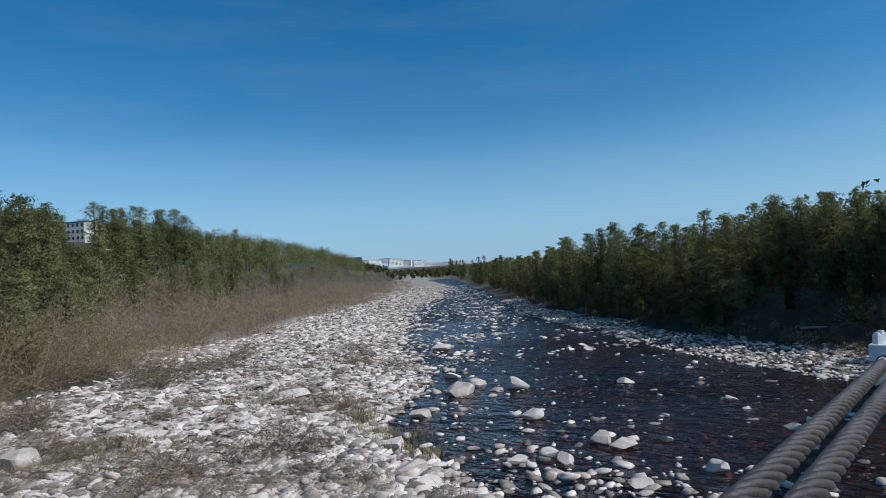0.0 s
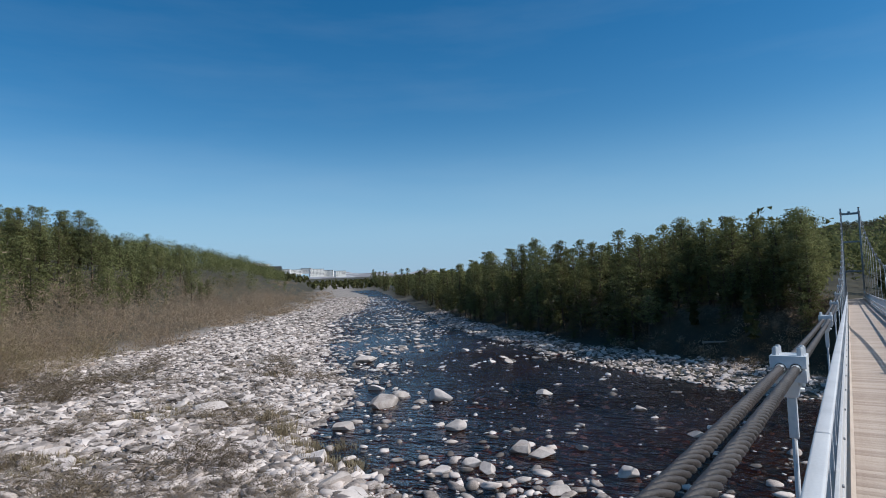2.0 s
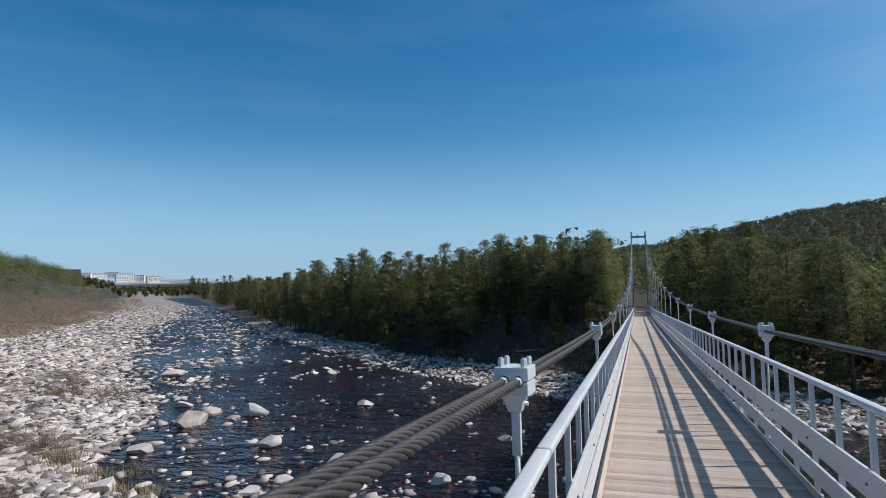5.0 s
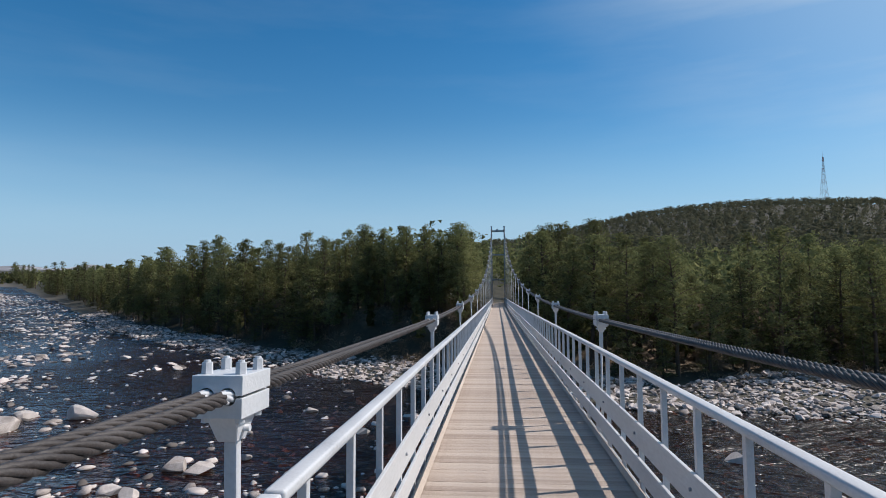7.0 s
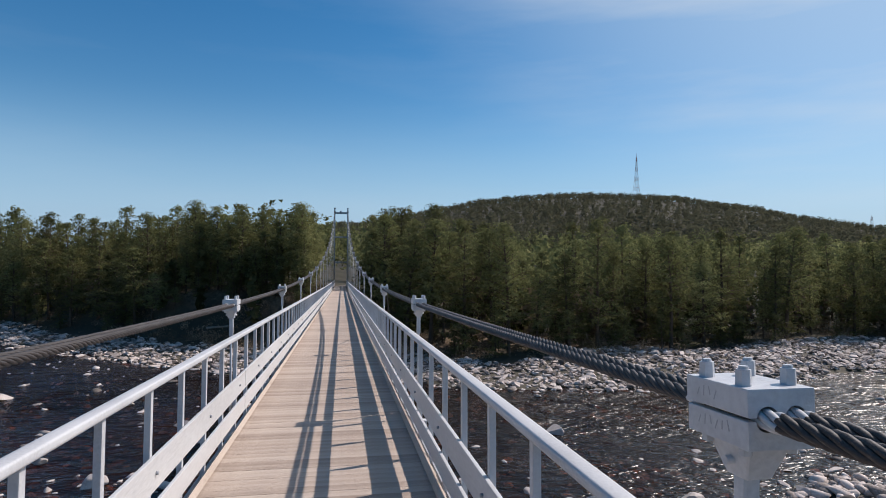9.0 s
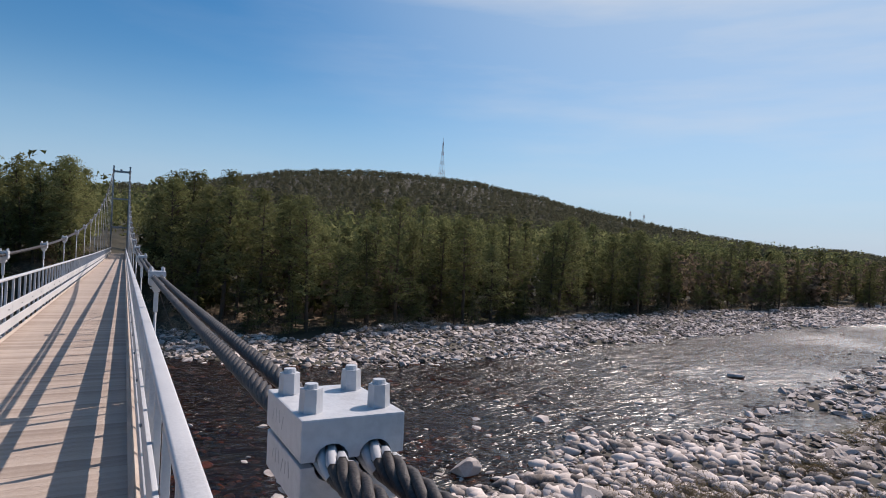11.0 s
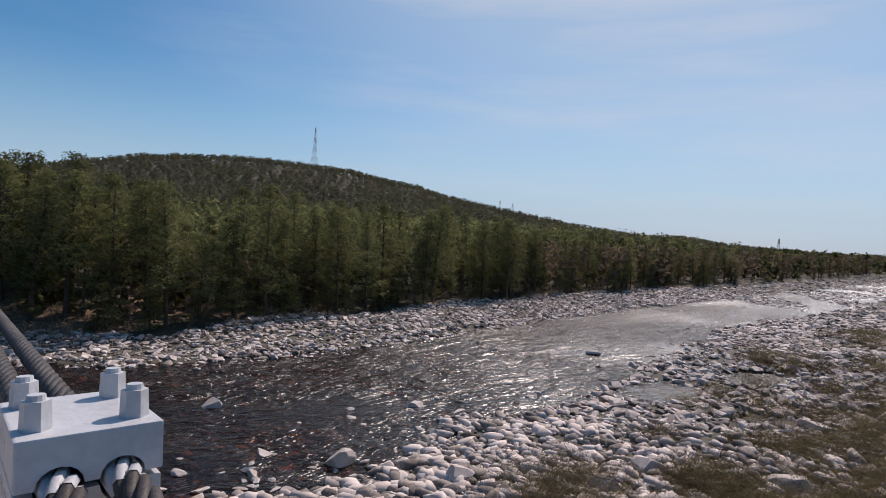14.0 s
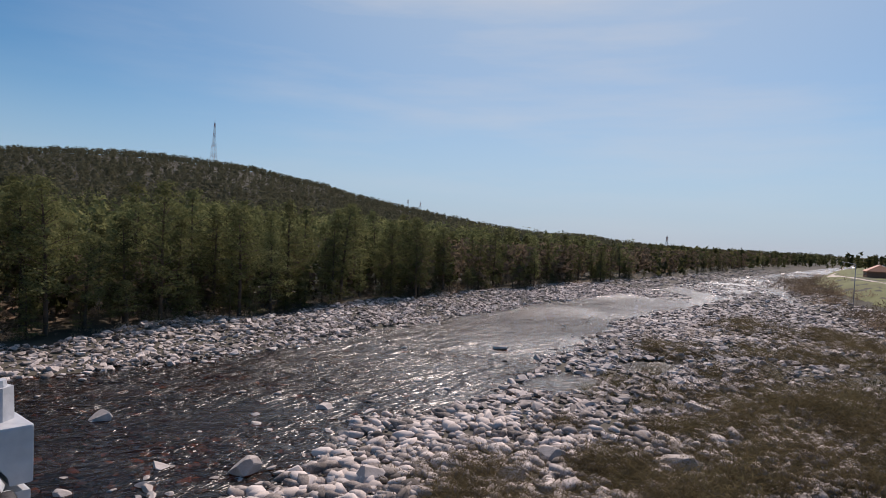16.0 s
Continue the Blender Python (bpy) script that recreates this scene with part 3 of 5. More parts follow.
clamp, rod_mesh = cable_clamp(), None
first_section = railing_section()
placed_clamp = placed_section = False
for k in range(FIRST, LAST + 1):
    y = Y1 + k * SPAN
    slope = math.degrees(math.atan(0.002494 * (y - 22.5)))
    for side in (-1, 1):
        if k < LAST:
            m = pose(side * XC, y, cable_z(y), slope, 0, 0 if side < 0 else 180)
            if side > 0:
                m = pose(side * XC, y, cable_z(y), slope)
            if placed_clamp:
                copy_thing(clamp, m)
            else:
                clamp.matrix_basis, placed_clamp = m, True
            hang = hanger(cable_z(y) - 0.155 - deck_z(y) + 0.24)
            hang.matrix_basis = pose(side * XC, y, cable_z(y) - 0.155)
            # beam under the deck, whose ends carry the hangers
        if k < LAST:
            m = tilt(y) @ (pose(0, 0, 0) if side > 0 else Matrix.Diagonal((-1, 1, 1, 1)))
            if placed_section:
                s = copy_thing(first_section, tilt(y) if side > 0 else tilt(y) @ pose(0, SPAN, 0, 0, 0, 180))
            else:
                first_section.matrix_basis = tilt(y) @ pose(0, SPAN, 0, 0, 0, 180)
                placed_section = True
    if k < LAST:
        beam = thing("cross_beam", "grey painted steel beam under the walkway", "beam", tilt(y), "cross beams")
        part("web", bm_box((2.36, 0.10, 0.14), (0, 0, -0.17), 0.01), PAINT, beam)
        for side in (-1, 1):
            part("end_plate", bm_box((0.10, 0.14, 0.025), (side * XC, 0, -0.087), 0.004), PAINT, beam)
        mid = thing("cross_beam", "grey painted steel beam under the walkway", "beam", tilt(y + SPAN / 2), "cross beams")
        part("web", bm_box((2.16, 0.08, 0.12), (0, 0, -0.16), 0.01), PAINT, mid)

# scratched marks on the first clamp of the sunny side
mark = thing("scratched_marks", "thin grey scratched strokes on the clamp's painted plates", "marks", pose(XC, Y1, cable_z(Y1), math.degrees(math.atan(0.002494 * (Y1 - 22.5)))))
for row, (z, n) in enumerate(((0.033, 4), (-0.032, 6))):
    for k in range(n):
        y = 0.062 - k * 0.021
        part("stroke", bm_box((0.0012, 0.0035, 0.020 + 0.004 * (k % 2)), (-0.0795 if row == 0 else -0.0782, y, z + 0.003 * (k % 3)), turn=Matrix.Rotation(radians(25 - 20 * (k % 3)), 4, "X")), STEEL, mark)

# longitudinal members under the deck
for x in (-0.97, -0.35, 0.35, 0.97):
    ys = np.arange(Y1 + FIRST * SPAN, TOWER_Y, 2.0)
    v, f = sweep(np.stack([np.full_like(ys, x), ys, deck_z(ys) - 0.10], 1), 0.055, 4)
    tagged(part("stringer", mesh_data("stringer", v, f, STEEL), None, None), "grey steel beam running under the plank deck", "beam", "stringers")


def tower():
    """The far portal tower: two lattice legs with cross bars."""
    t = thing("bridge_tower", "tall grey steel portal tower with cross bars", "tower", pose(0, TOWER_Y, deck_z(TOWER_Y)))
    top = 12.95
    for s in (-1, 1):
        x = s * XC
        leg = part("leg", bm_box((0.20, 0.34, top + 3.0), (x, 0, top / 2 - 1.5), 0.02), STEEL, t)
        for k in range(2):
            part("saddle", bm_box((0.3, 0.6, 0.25), (x, 0, top - 0.6 + 0.01 * k), 0.03), STEEL, leg)
            break
        part("cap", bm_box((0.28, 0.42, 0.08), (x, 0, top + 0.04), 0.01), STEEL, leg)
    for z, h in ((top - 0.75, 0.30), (top - 4.8, 0.22), (top - 9.0, 0.24)):
        part("cross_bar", bm_box((2 * XC - 0.2, 0.22, h), (0, 0, z), 0.02), STEEL, t)
    part("hook_lamp", bm_box((0.3, 0.16, 0.22), (-0.1, 0, top - 0.50), 0.03), STEEL, t)
    for s in (-1, 1):
        part("base_block", bm_box((0.6, 0.9, 1.2), (s * XC, 0, -1.2), 0.03), CONCRETE, t)
    return t


tower()
# low end parapets beside the tower
for s in (-1, 1):
    blk = part("end_post", bm_box((0.35, 0.5, 0.9), (s * 1.05, TOWER_Y - 0.6, deck_z(TOWER_Y) + 0.42), 0.02), STEEL, None)
    tagged(blk, "squat grey steel post where the railing ends", "post", "end posts")

# guy wire from the bank up to the cable
v, f = sweep([(1.25, 15.7, 1.0), (3.0, 33, -3.4), (6.0, 62, -8.6)], 0.012, 5)
tagged(part("guy_wire", mesh_data("guy_wire", v, f, ROPE), None, None), "thin slack steel guy wire", "wire")

# plank deck
PITCH, Y_A, COUNT = 0.118, 0.4, 300
deck = thing("plank_deck", "pale weathered wooden plank walkway of the footbridge", "walkway")
for s in (-1, 1):
    ys = np.arange(Y1 + FIRST * SPAN, TOWER_Y, 1.6)
    v, f = sweep(np.stack([np.full_like(ys, s * 0.885), ys, deck_z(ys) + 0.018], 1), 0.034, 4)
    part("edge_board", mesh_data("edge_board", v, f, EDGE), None, deck, "yellowish wooden edge strip")
rng = random.Random(4)
pm = bpy.data.meshes.new("plank")
bm = bm_box((1.86, PITCH - 0.007, 0.04), (0, 0, -0.02))
bmesh.ops.bevel(bm, geom=[e for e in bm.edges if abs(e.verts[0].co.x - e.verts[1].co.x) > 1], offset=0.004, segments=1, affect="EDGES")
bm.to_mesh(pm)
bm.free()
pm.materials.append(PLANK)
for k in range(COUNT):
    y = Y_A + k * PITCH
    part("plank", pm, None, deck, m=pose(rng.uniform(-0.008, 0.008), y, deck_z(y) + rng.uniform(-0.003, 0.001), 0, 0, rng.uniform(-0.12, 0.12)))
cube_v = np.array([(x, y, z) for x in (-0.93, 0.93) for y in (-0.0555, 0.0555) for z in (-0.04, 0)])
cube_f = np.array([(0, 1, 3, 2), (4, 6, 7, 5), (0, 4, 5, 1), (2, 3, 7, 6), (1, 5, 7, 3), (0, 2, 6, 4)])
pieces = []
for y in np.concatenate([np.arange(Y_A - PITCH, Y1 + FIRST * SPAN, -PITCH), np.arange(Y_A + COUNT * PITCH, TOWER_Y + 8, PITCH)]):
    pieces.append((cube_v + (rng.uniform(-0.01, 0.01), y, deck_z(y) + rng.uniform(-0.003, 0.001)), cube_f))
tagged(part("far_planks", mesh_data("far_planks", *joined(pieces), PLANKS_FAR), None, deck), "rows of pale weathered planks", kind="stuff")

# ---- stones ----
NR = np.random.RandomState(11)


def hull_stone(seed, n, flats, rough=0.10, cut=(0.5, 0.82)):
    """A worn angular stone: an uneven ball cut flat on some sides, with n corners."""
    rs = np.random.RandomState(seed)
    k = np.arange(n) + 0.5
    z, a = 1 - 2 * k / n, math.pi * (1 + 5 ** 0.5) * k
    o = np.stack([np.cos(a) * np.sqrt(1 - z * z), np.sin(a) * np.sqrt(1 - z * z), z], 1)
    o += rs.normal(0, 0.55 / math.sqrt(n), o.shape)
    o *= (1 + rough * rs.normal(size=n))[:, None]
    for _ in range(flats):
        d = rs.normal(size=3)
        d /= np.linalg.norm(d)
        o = o - np.maximum(0, o @ d - rs.uniform(*cut))[:, None] * d
    o /= np.abs(o).max(0)
    bm = bmesh.new()
    for p in o:
        bm.verts.new(p)
    r = bmesh.ops.convex_hull(bm, input=bm.verts)
    bmesh.ops.delete(bm, geom=[g for g in r["geom_interior"] if isinstance(g, bmesh.types.BMVert)], context="VERTS")
    bmesh.ops.triangulate(bm, faces=bm.faces[:])
    bm.verts.index_update()
    v = np.array([p.co[:] for p in bm.verts])
    f = np.array([[p.index for p in q.verts] for q in bm.faces])
    bm.free()
    return v, f


STONES_NEAR = [hull_stone(s, 20, 3, 0.06) for s in range(12)]
STONES_FAR = [hull_stone(s + 50, 12, 1) for s in range(12)]


def stone_field(name, label, x, y, size, near, sink=0.24, water=False, thick=(0.24, 0.46)):
    """Many stones on the ground, or with their tops above the water, as one mesh."""
    models = STONES_NEAR if near else STONES_FAR
    kind = NR.randint(0, len(models), len(x))
    vs, fs, total = [], [], 0
    for k, (base, faces) in enumerate(models):
        px, py, ps = x[kind == k], y[kind == k], size[kind == k]
        n = len(px)
        if n == 0:
            continue
        sx, sy, sz = ps * NR.uniform(0.9, 1.45, n), ps * NR.uniform(0.65, 1.05, n), ps * NR.uniform(*thick, n)
        pz = (WATER_Z - 0.02 + 0.02 * ps) if water else ground_z(px, py) + sz * (0.5 - sink)
        arr = base[None] * np.stack([sx, sy, sz], 1)[:, None, :] * 0.5
        a, t = NR.uniform(0, 2 * np.pi, n), NR.normal(0, 0.2, n)
        c, s = np.cos(a)[:, None], np.sin(a)[:, None]
        ct, st = np.cos(t)[:, None], np.sin(t)[:, None]
        X, Z = arr[:, :, 0] * ct - arr[:, :, 2] * st, arr[:, :, 0] * st + arr[:, :, 2] * ct
        Y = arr[:, :, 1]
        vs.append(np.stack([X * c - Y * s + px[:, None], X * s + Y * c + py[:, None], Z + pz[:, None]], -1).reshape(-1, 3))
        fs.append((faces[None] + (np.arange(n) * len(base))[:, None, None]).reshape(-1, 3) + total)
        total += n * len(base)
    me = mesh_data(name, np.concatenate(vs), np.concatenate(fs), STONE, near)
    return tagged(part(name, me, None, None), label, "stones", kind="stuff")


STONE_MESHES = []
for k in range(10):
    v, f = hull_stone(k + 300, 100, 9, 0.03, (0.36, 0.74))
    STONE_MESHES.append(mesh_data("river_stone", v * 0.5, f, BOULDER))


def single_stone(x, y, size, z, label, group):
    """One stone that can be told apart."""
    ob = new("river_stone", STONE_MESHES[NR.randint(len(STONE_MESHES))])
    ob.matrix_basis = pose(x, y, z, NR.normal(0, 8), NR.normal(0, 8), NR.uniform(0, 360)) @ Matrix.Diagonal((size * NR.uniform(0.95, 1.45), size * NR.uniform(0.7, 1.05), size * NR.uniform(0.24, 0.42), 1))
    return tagged(ob, label, "stone", group)


def spread(n, x0, x1, y0, y1):
    return NR.uniform(x0, x1, n), NR.uniform(y0, y1, n)


def sizes(n, low, high, power=2.2):
    return low + (high - low) * NR.uniform(0, 1, n) ** power


def sector(n, az0, az1, r0, r1, power=0.5):
    a = np.radians(NR.uniform(az0, az1, n))
    r = r0 + (r1 - r0) * NR.uniform(0, 1, n) ** (1 / (2 * power))
    return -np.sin(a) * r, np.cos(a) * r


def split_field(name, label, x, y, size, reach, large, thick):
    """Rounder stones close by, plainer ones further off."""
    big = np.zeros(len(x), dtype=bool)
    big[np.argsort(np.hypot(x, y) + 100 * (size < large))[:60]] = True
    for px, py, ps in zip(x[big], y[big], size[big]):
        single_stone(px, py, ps, float(ground_z(px, py)) + 0.12 * ps, "large pale worn stone lying among smaller ones", "large stones")
    x, y, size = x[~big], y[~big], size[~big]
    k = np.hypot(x, y) < reach
    stone_field(name, label, x[k], y[k], size[k], True, thick=thick)
    stone_field("distant_" + name, label, x[~k], y[~k], size[~k], False, thick=thick)


# left gravel bar on the near side
x, y = sector(44000, 40, 88, 24, 125, 0.37)
d = bank_near(x, y)
k = (d > -1.5) & (d < 46 - 10 * wobble(x, y, 9)) & (NR.uniform(0, 1, len(x)) < np.clip(1.1 - 0.010 * d, 0.3, 1)) & (wobble(x + 7, y, 4.5) < 0.15 + NR.uniform(0, 1, len(x)))
x, y = x[k], y[k]
split_field("bar_stones", "pale worn river stones covering the gravel bar", x, y, sizes(len(x), 0.30, 1.35, 3.0), 44, 1.02, (0.28, 0.5))
x, y = sector(26000, 38, 66, 110, 420, 0.42)
d = bank_near(x, y)
k = (d > -7) & (d < 32)
x, y = x[k], y[k]
stone_field("far_bar_stones", "pale worn river stones on the distant bar", x, y, sizes(len(x), 0.5, 1.6), False)
# right gravel bar on the near side
x, y = sector(40000, -98, -8, 22, 130, 0.36)
d = bank_near(x, y)
k = (d > -1.6) & (lawn_in(x, y) < 1) & (x > 2) & (NR.uniform(0, 1, len(x)) < np.clip(1.1 - 0.022 * d, 0.35, 1)) & (ground_z(x, y) > WATER_Z - 0.22)
x, y = x[k], y[k]
split_field("island_stones", "grey worn stones between low bushes beside the river", x, y, sizes(len(x), 0.28, 1.15, 2.5), 42, 0.95, (0.38, 0.62))
x, y = sector(26000, -92, -60, 80, 420, 0.4)
d, e = bank_near(x, y), bank_far(x, y)
k = ((d > -1) & (lawn_in(x, y) < 2)) | ((e > -1) & (e < 13))
stone_field("river_bend_stones", "grey stones on the banks of the river bend", x[k], y[k], sizes(k.sum(), 0.45, 1.5), False)
k = (d <= -1) & (e <= -1) & (wobble(x, y, 8) + wobble(x + 5, y, 23) < 0.25 - 1.4 * smooth01((190 - x) / 80)) & (x > 100)
stone_field("riffle_stones", "grey stones breaking the surface of the river bend", x[k], y[k], sizes(k.sum(), 0.5, 1.6), False, water=True)
# strip of stones along the far bank
x = NR.uniform(-120, 160, 46000)
e = NR.uniform(-1.5, 28, len(x))
y = np.interp(x, FAR_X, FAR_Y) + e / np.where(x < -25, 0.75, 1.0)
e = bank_far(x, y)
k = (e > -1.4) & (e < far_strip(x) + 2.0 * wobble(x, y, 4) + 1)
x, y = x[k], y[k]
stone_field("far_bank_stones", "strip of pale grey stones along the far bank", x, y, sizes(len(x), 0.26, 0.95, 2.8), False, thick=(0.36, 0.6))


def river_stones(name, label, group, x, y, s):
    """Stones in the stream: set so that their tops stand above the water."""
    near = np.argsort(np.hypot(x, y))
    for i in near[:90]:
        single_stone(x[i], y[i], s[i], WATER_Z + 0.03 * s[i], label, group)
    rest = near[90:]
    stone_field(name, label, x[rest], y[rest], s[rest], True, water=True)


# stones that stand out of the water, in clusters
x, y = sector(24000, 4, 54, 27, 420, 0.40)
d, e, r = bank_near(x, y), bank_far(x, y), np.hypot(x, y)
patchy = smooth01(0.5 + 0.9 * wobble(x + 11, y, 5.0))
chance = 0.04 + 0.85 * np.exp(d / 9) * (0.25 + 0.75 * patchy) + 0.32 * patchy * smooth01((r - 60) / 40) + 0.25 * smooth01((r - 110) / 60)
k = (d < -0.3) & (e < -0.8) & (NR.uniform(0, 1, len(x)) < chance)
x, y, r = x[k], y[k], r[k]
stone_field("upstream_stones", "pale stones standing out of the river upstream", x[r > 80], y[r > 80], sizes((r > 80).sum(), 0.5, 1.5, 2.2), False, water=True)
x, y = x[r <= 80], y[r <= 80]
river_stones("stream_stones", "pale worn stone standing out of the dark stream", "stones in the stream", x, y, sizes(len(x), 0.30, 1.3, 3.2))
x, y = sector(5000, -85, 2, 27, 170, 0.36)
d, e = bank_near(x, y), bank_far(x, y)
k = (d < -0.3) & (e < -0.5) & (NR.uniform(0, 1, len(x)) < 0.03 + 0.8 * np.exp(d / 3) + 0.6 * np.exp(e / 1.8))
x, y = x[k], y[k]
river_stones("rapid_stones", "grey worn stone in the glittering shallows", "stones in the shallows", x, y, sizes(len(x), 0.35, 1.0, 2.8))
# stones lying on the bed
x, y = sector(3500, -60, 55, 26, 70, 0.4)
d, e = bank_near(x, y), bank_far(x, y)
k = (d < 0) & (e < 0)
x, y = x[k], y[k]
stone_field("bed_stones", "brownish stones on the river bed under water", x, y, sizes(len(x), 0.35, 0.9), False, 0.45)


def boulder(x, y, wide, high, deep, seed, label, on_water=True):
    v, f = hull_stone(seed, 240, 10, 0.02, (0.38, 0.78))
    v = v * np.array([wide / 2, deep / 2, high * 0.52])
    ob = part("boulder", mesh_data("boulder", v, f, BOULDER), None, None)
    z = WATER_Z if on_water else float(ground_z(x, y))
    ob.matrix_basis = pose(x, y, z + high * 0.17, 0, 0, math.degrees(math.atan2(-x, y)))
    return tagged(ob, label, "boulder", "boulders")


STREAM_BOULDERS = [
    (-61.2, 65.8, 3.4, 1.4), (-38.6, 42.9, 3.4, 1.75), (-35.1, 47.9, 2.45, 1.65), (-31.4, 27.5, 2.7, 1.3), (-26.7, 54.4, 1.95, 0.7),
    (-40.4, 72.0, 1.6, 0.9), (-16.4, 51.0, 1.36, 0.6), (-45.0, 49.6, 1.9, 1.2), (-12.3, 34.0, 1.5, 0.9), (-27.4, 38.9, 1.9, 1.2),
    (-39.8, 47.6, 2.1, 1.0), (-36.0, 35.0, 1.9, 1.0), (-19.9, 31.0, 1.2, 1.1), (-18.4, 35.3, 2.0, 0.9), (-21.4, 31.6, 1.5, 1.0),
    (-20.0, 35.8, 1.8, 1.1), (-52.5, 80.0, 1.8, 0.85), (-66.0, 81.4, 1.8, 0.95), (-16.6, 38.0, 0.9, 0.55), (-10.5, 44.7, 1.34, 0.65),
    (-22.6, 29.6, 1.35, 0.6), (-14.8, 29.8, 1.45, 0.6),
]
SHALLOWS_BOULDERS = [
    (16.6, 26.9, 1.7, 1.25),
    (26.0, 33.1, 1.3, 0.5),
    (23.7, 28.0, 0.95, 0.63),
    (14.6, 39.5, 1.5, 0.75),
    (26.3, 55.9, 1.9, 0.9),
    (53.9, 38.3, 1.9, 0.6),
]
BAR_BOULDERS = [
    (-50.5, 32.8, 3.6, 1.5),
    (-27.1, 24.6, 2.6, 1.2),
    (-24.4, 23.1, 2.3, 1.15),
    (-48.6, 9.8, 2.9, 1.8),
    (23.9, 20.1, 1.8, 0.95),
    (19.9, 21.9, 1.9, 1.1),
    (28.5, 17.0, 1.9, 1.15),
    (24.8, 17.0, 1.5, 0.9),
    (31.6, 11.7, 2.5, 1.4),
    (30.4, 15.4, 2.06, 0.85),
    (43.9, 14.4, 2.27, 0.86),
]
for rows, wet, text in ((STREAM_BOULDERS, True, "large pale granite boulder standing in the dark river"), (SHALLOWS_BOULDERS, True, "grey boulder standing in the glittering shallows"), (BAR_BOULDERS, False, "large grey boulder lying among smaller stones")):
    for k, (bx, by, bw, bh) in enumerate(rows):
        boulder(bx, by, bw, bh, bw * 0.75, 40 + k + 30 * len(text), text, wet)

# ---- trees and bushes ----
def sprays(points, out, size, rs, wide=0.36, loose=0.6):
    """Small needle sprays: three-cornered leaves at the points, each turned roughly to face the way out of its clump."""
    n = len(points)
    face = out + rs.normal(0, loose, (n, 3))
    face /= np.linalg.norm(face, axis=1)[:, None]
    d = np.cross(face, rs.normal(size=(n, 3)))
    d /= np.linalg.norm(d, axis=1)[:, None]
    u = np.cross(d, face)
    s = (size * rs.uniform(0.6, 1.35, n))[:, None]
    v = np.stack([points - d * s * 0.4 + u * s * wide, points + d * s * 0.75, points - d * s * 0.4 - u * s * wide], 1).reshape(-1, 3)
    return v, np.arange(3 * n).reshape(n, 3)


def pine_shape(seed, height, low, spread_r, form, boughs, per_clump, size):
    """Trunk, boughs and needle clumps of one conifer; form 0 is a broad pine with shelves of foliage, 1 a pointed spruce."""
    rs = np.random.RandomState(seed)
    bend = rs.normal(0, 0.022 * height, 2)
    zs = np.linspace(-0.6, height * 0.97, 7)
    u = np.clip(zs / height, 0, 1)
    axis = np.stack([bend[0] * u ** 2, bend[1] * u ** 2, zs], 1)
    wood = [sweep(axis, 0.014 * height * (1 - u) ** 0.8 + 0.015, 6)]
    pts, out = [], []
    lopsided, heavy = rs.uniform(0, 2 * math.pi), rs.uniform(0.0, 0.3)
    for k in range(boughs):
        h = (k + rs.uniform(0, 1)) / boughs
        q = low + (1 - low) * h
        a = k * 2.4 + rs.normal(0, 0.5)
        if form == 0:
            reach = spread_r * (0.62 + 0.38 * min(1.0, h / 0.25)) * (1.02 - h ** 1.35) ** 0.8
            rise, droop = 0.22 + 0.75 * h, 0.0
        else:
            reach = spread_r * (1.03 - h) ** 0.8
            rise, droop = -0.05 + 0.45 * h, -0.10
        reach = reach * rs.uniform(0.55, 1.15) * (1 + heavy * math.cos(a - lopsided)) + 0.15
        base = np.array([bend[0] * q * q, bend[1] * q * q, q * height])
        way = np.array([math.cos(a), math.sin(a), 0.0])
        tip = base + way * reach + (0, 0, rise * reach)
        if reach > 0.9:
            mid = (base + tip) / 2 + (0, 0, 0.06 * reach)
            wood.append(sweep(np.stack([base, mid, tip]), [0.05, 0.035, 0.012], 3))
        steps = (0.2, 0.46, 0.74, 1.0) if reach > 0.5 * spread_r else (0.6, 1.0)
        for w in steps:
            c = base + (tip - base) * w + rs.normal(0, 0.05 * spread_r, 3) + (0, 0, droop * reach * w)
            rc = (0.13 + 0.11 * rs.uniform()) * spread_r * (1.0 if form == 0 else 0.85) + 0.12
            d = rs.normal(size=(per_clump, 3))
            d[:, 2] = np.abs(d[:, 2]) - 0.25
            d /= np.linalg.norm(d, axis=1)[:, None]
            pts.append(c + d * (1.15, 1.15, 0.85) * rc * rs.uniform(0.55, 1.0, (per_clump, 1)))
            out.append(d * 0.75 + way * 0.6 + (0, 0, 0.35))
    top = np.array([bend[0], bend[1], height])
    d = rs.normal(size=(3 * per_clump, 3))
    d /= np.linalg.norm(d, axis=1)[:, None]
    pts.append(top - (0, 0, 0.35) + d * (0.36, 0.36, 0.75))
    out.append(d + (0, 0, 0.3))
    return joined([(v, f) for v, f in wood]), sprays(np.concatenate(pts), np.concatenate(out), size, rs, 0.24, 0.45)


TREES = {}


def tree_things(kind, specs, label, mat):
    """Model trees, to be copied."""
    TREES[kind] = []
    for seed, height, low, r, form, boughs, per in specs:
        wood, leaves = pine_shape(seed, height, low, r, form, boughs, per, 0.25 if per > 13 else 0.37)
        TREES[kind].append((mesh_data("trunk", *wood, BARK, True), mesh_data("crown", *leaves, mat), label))


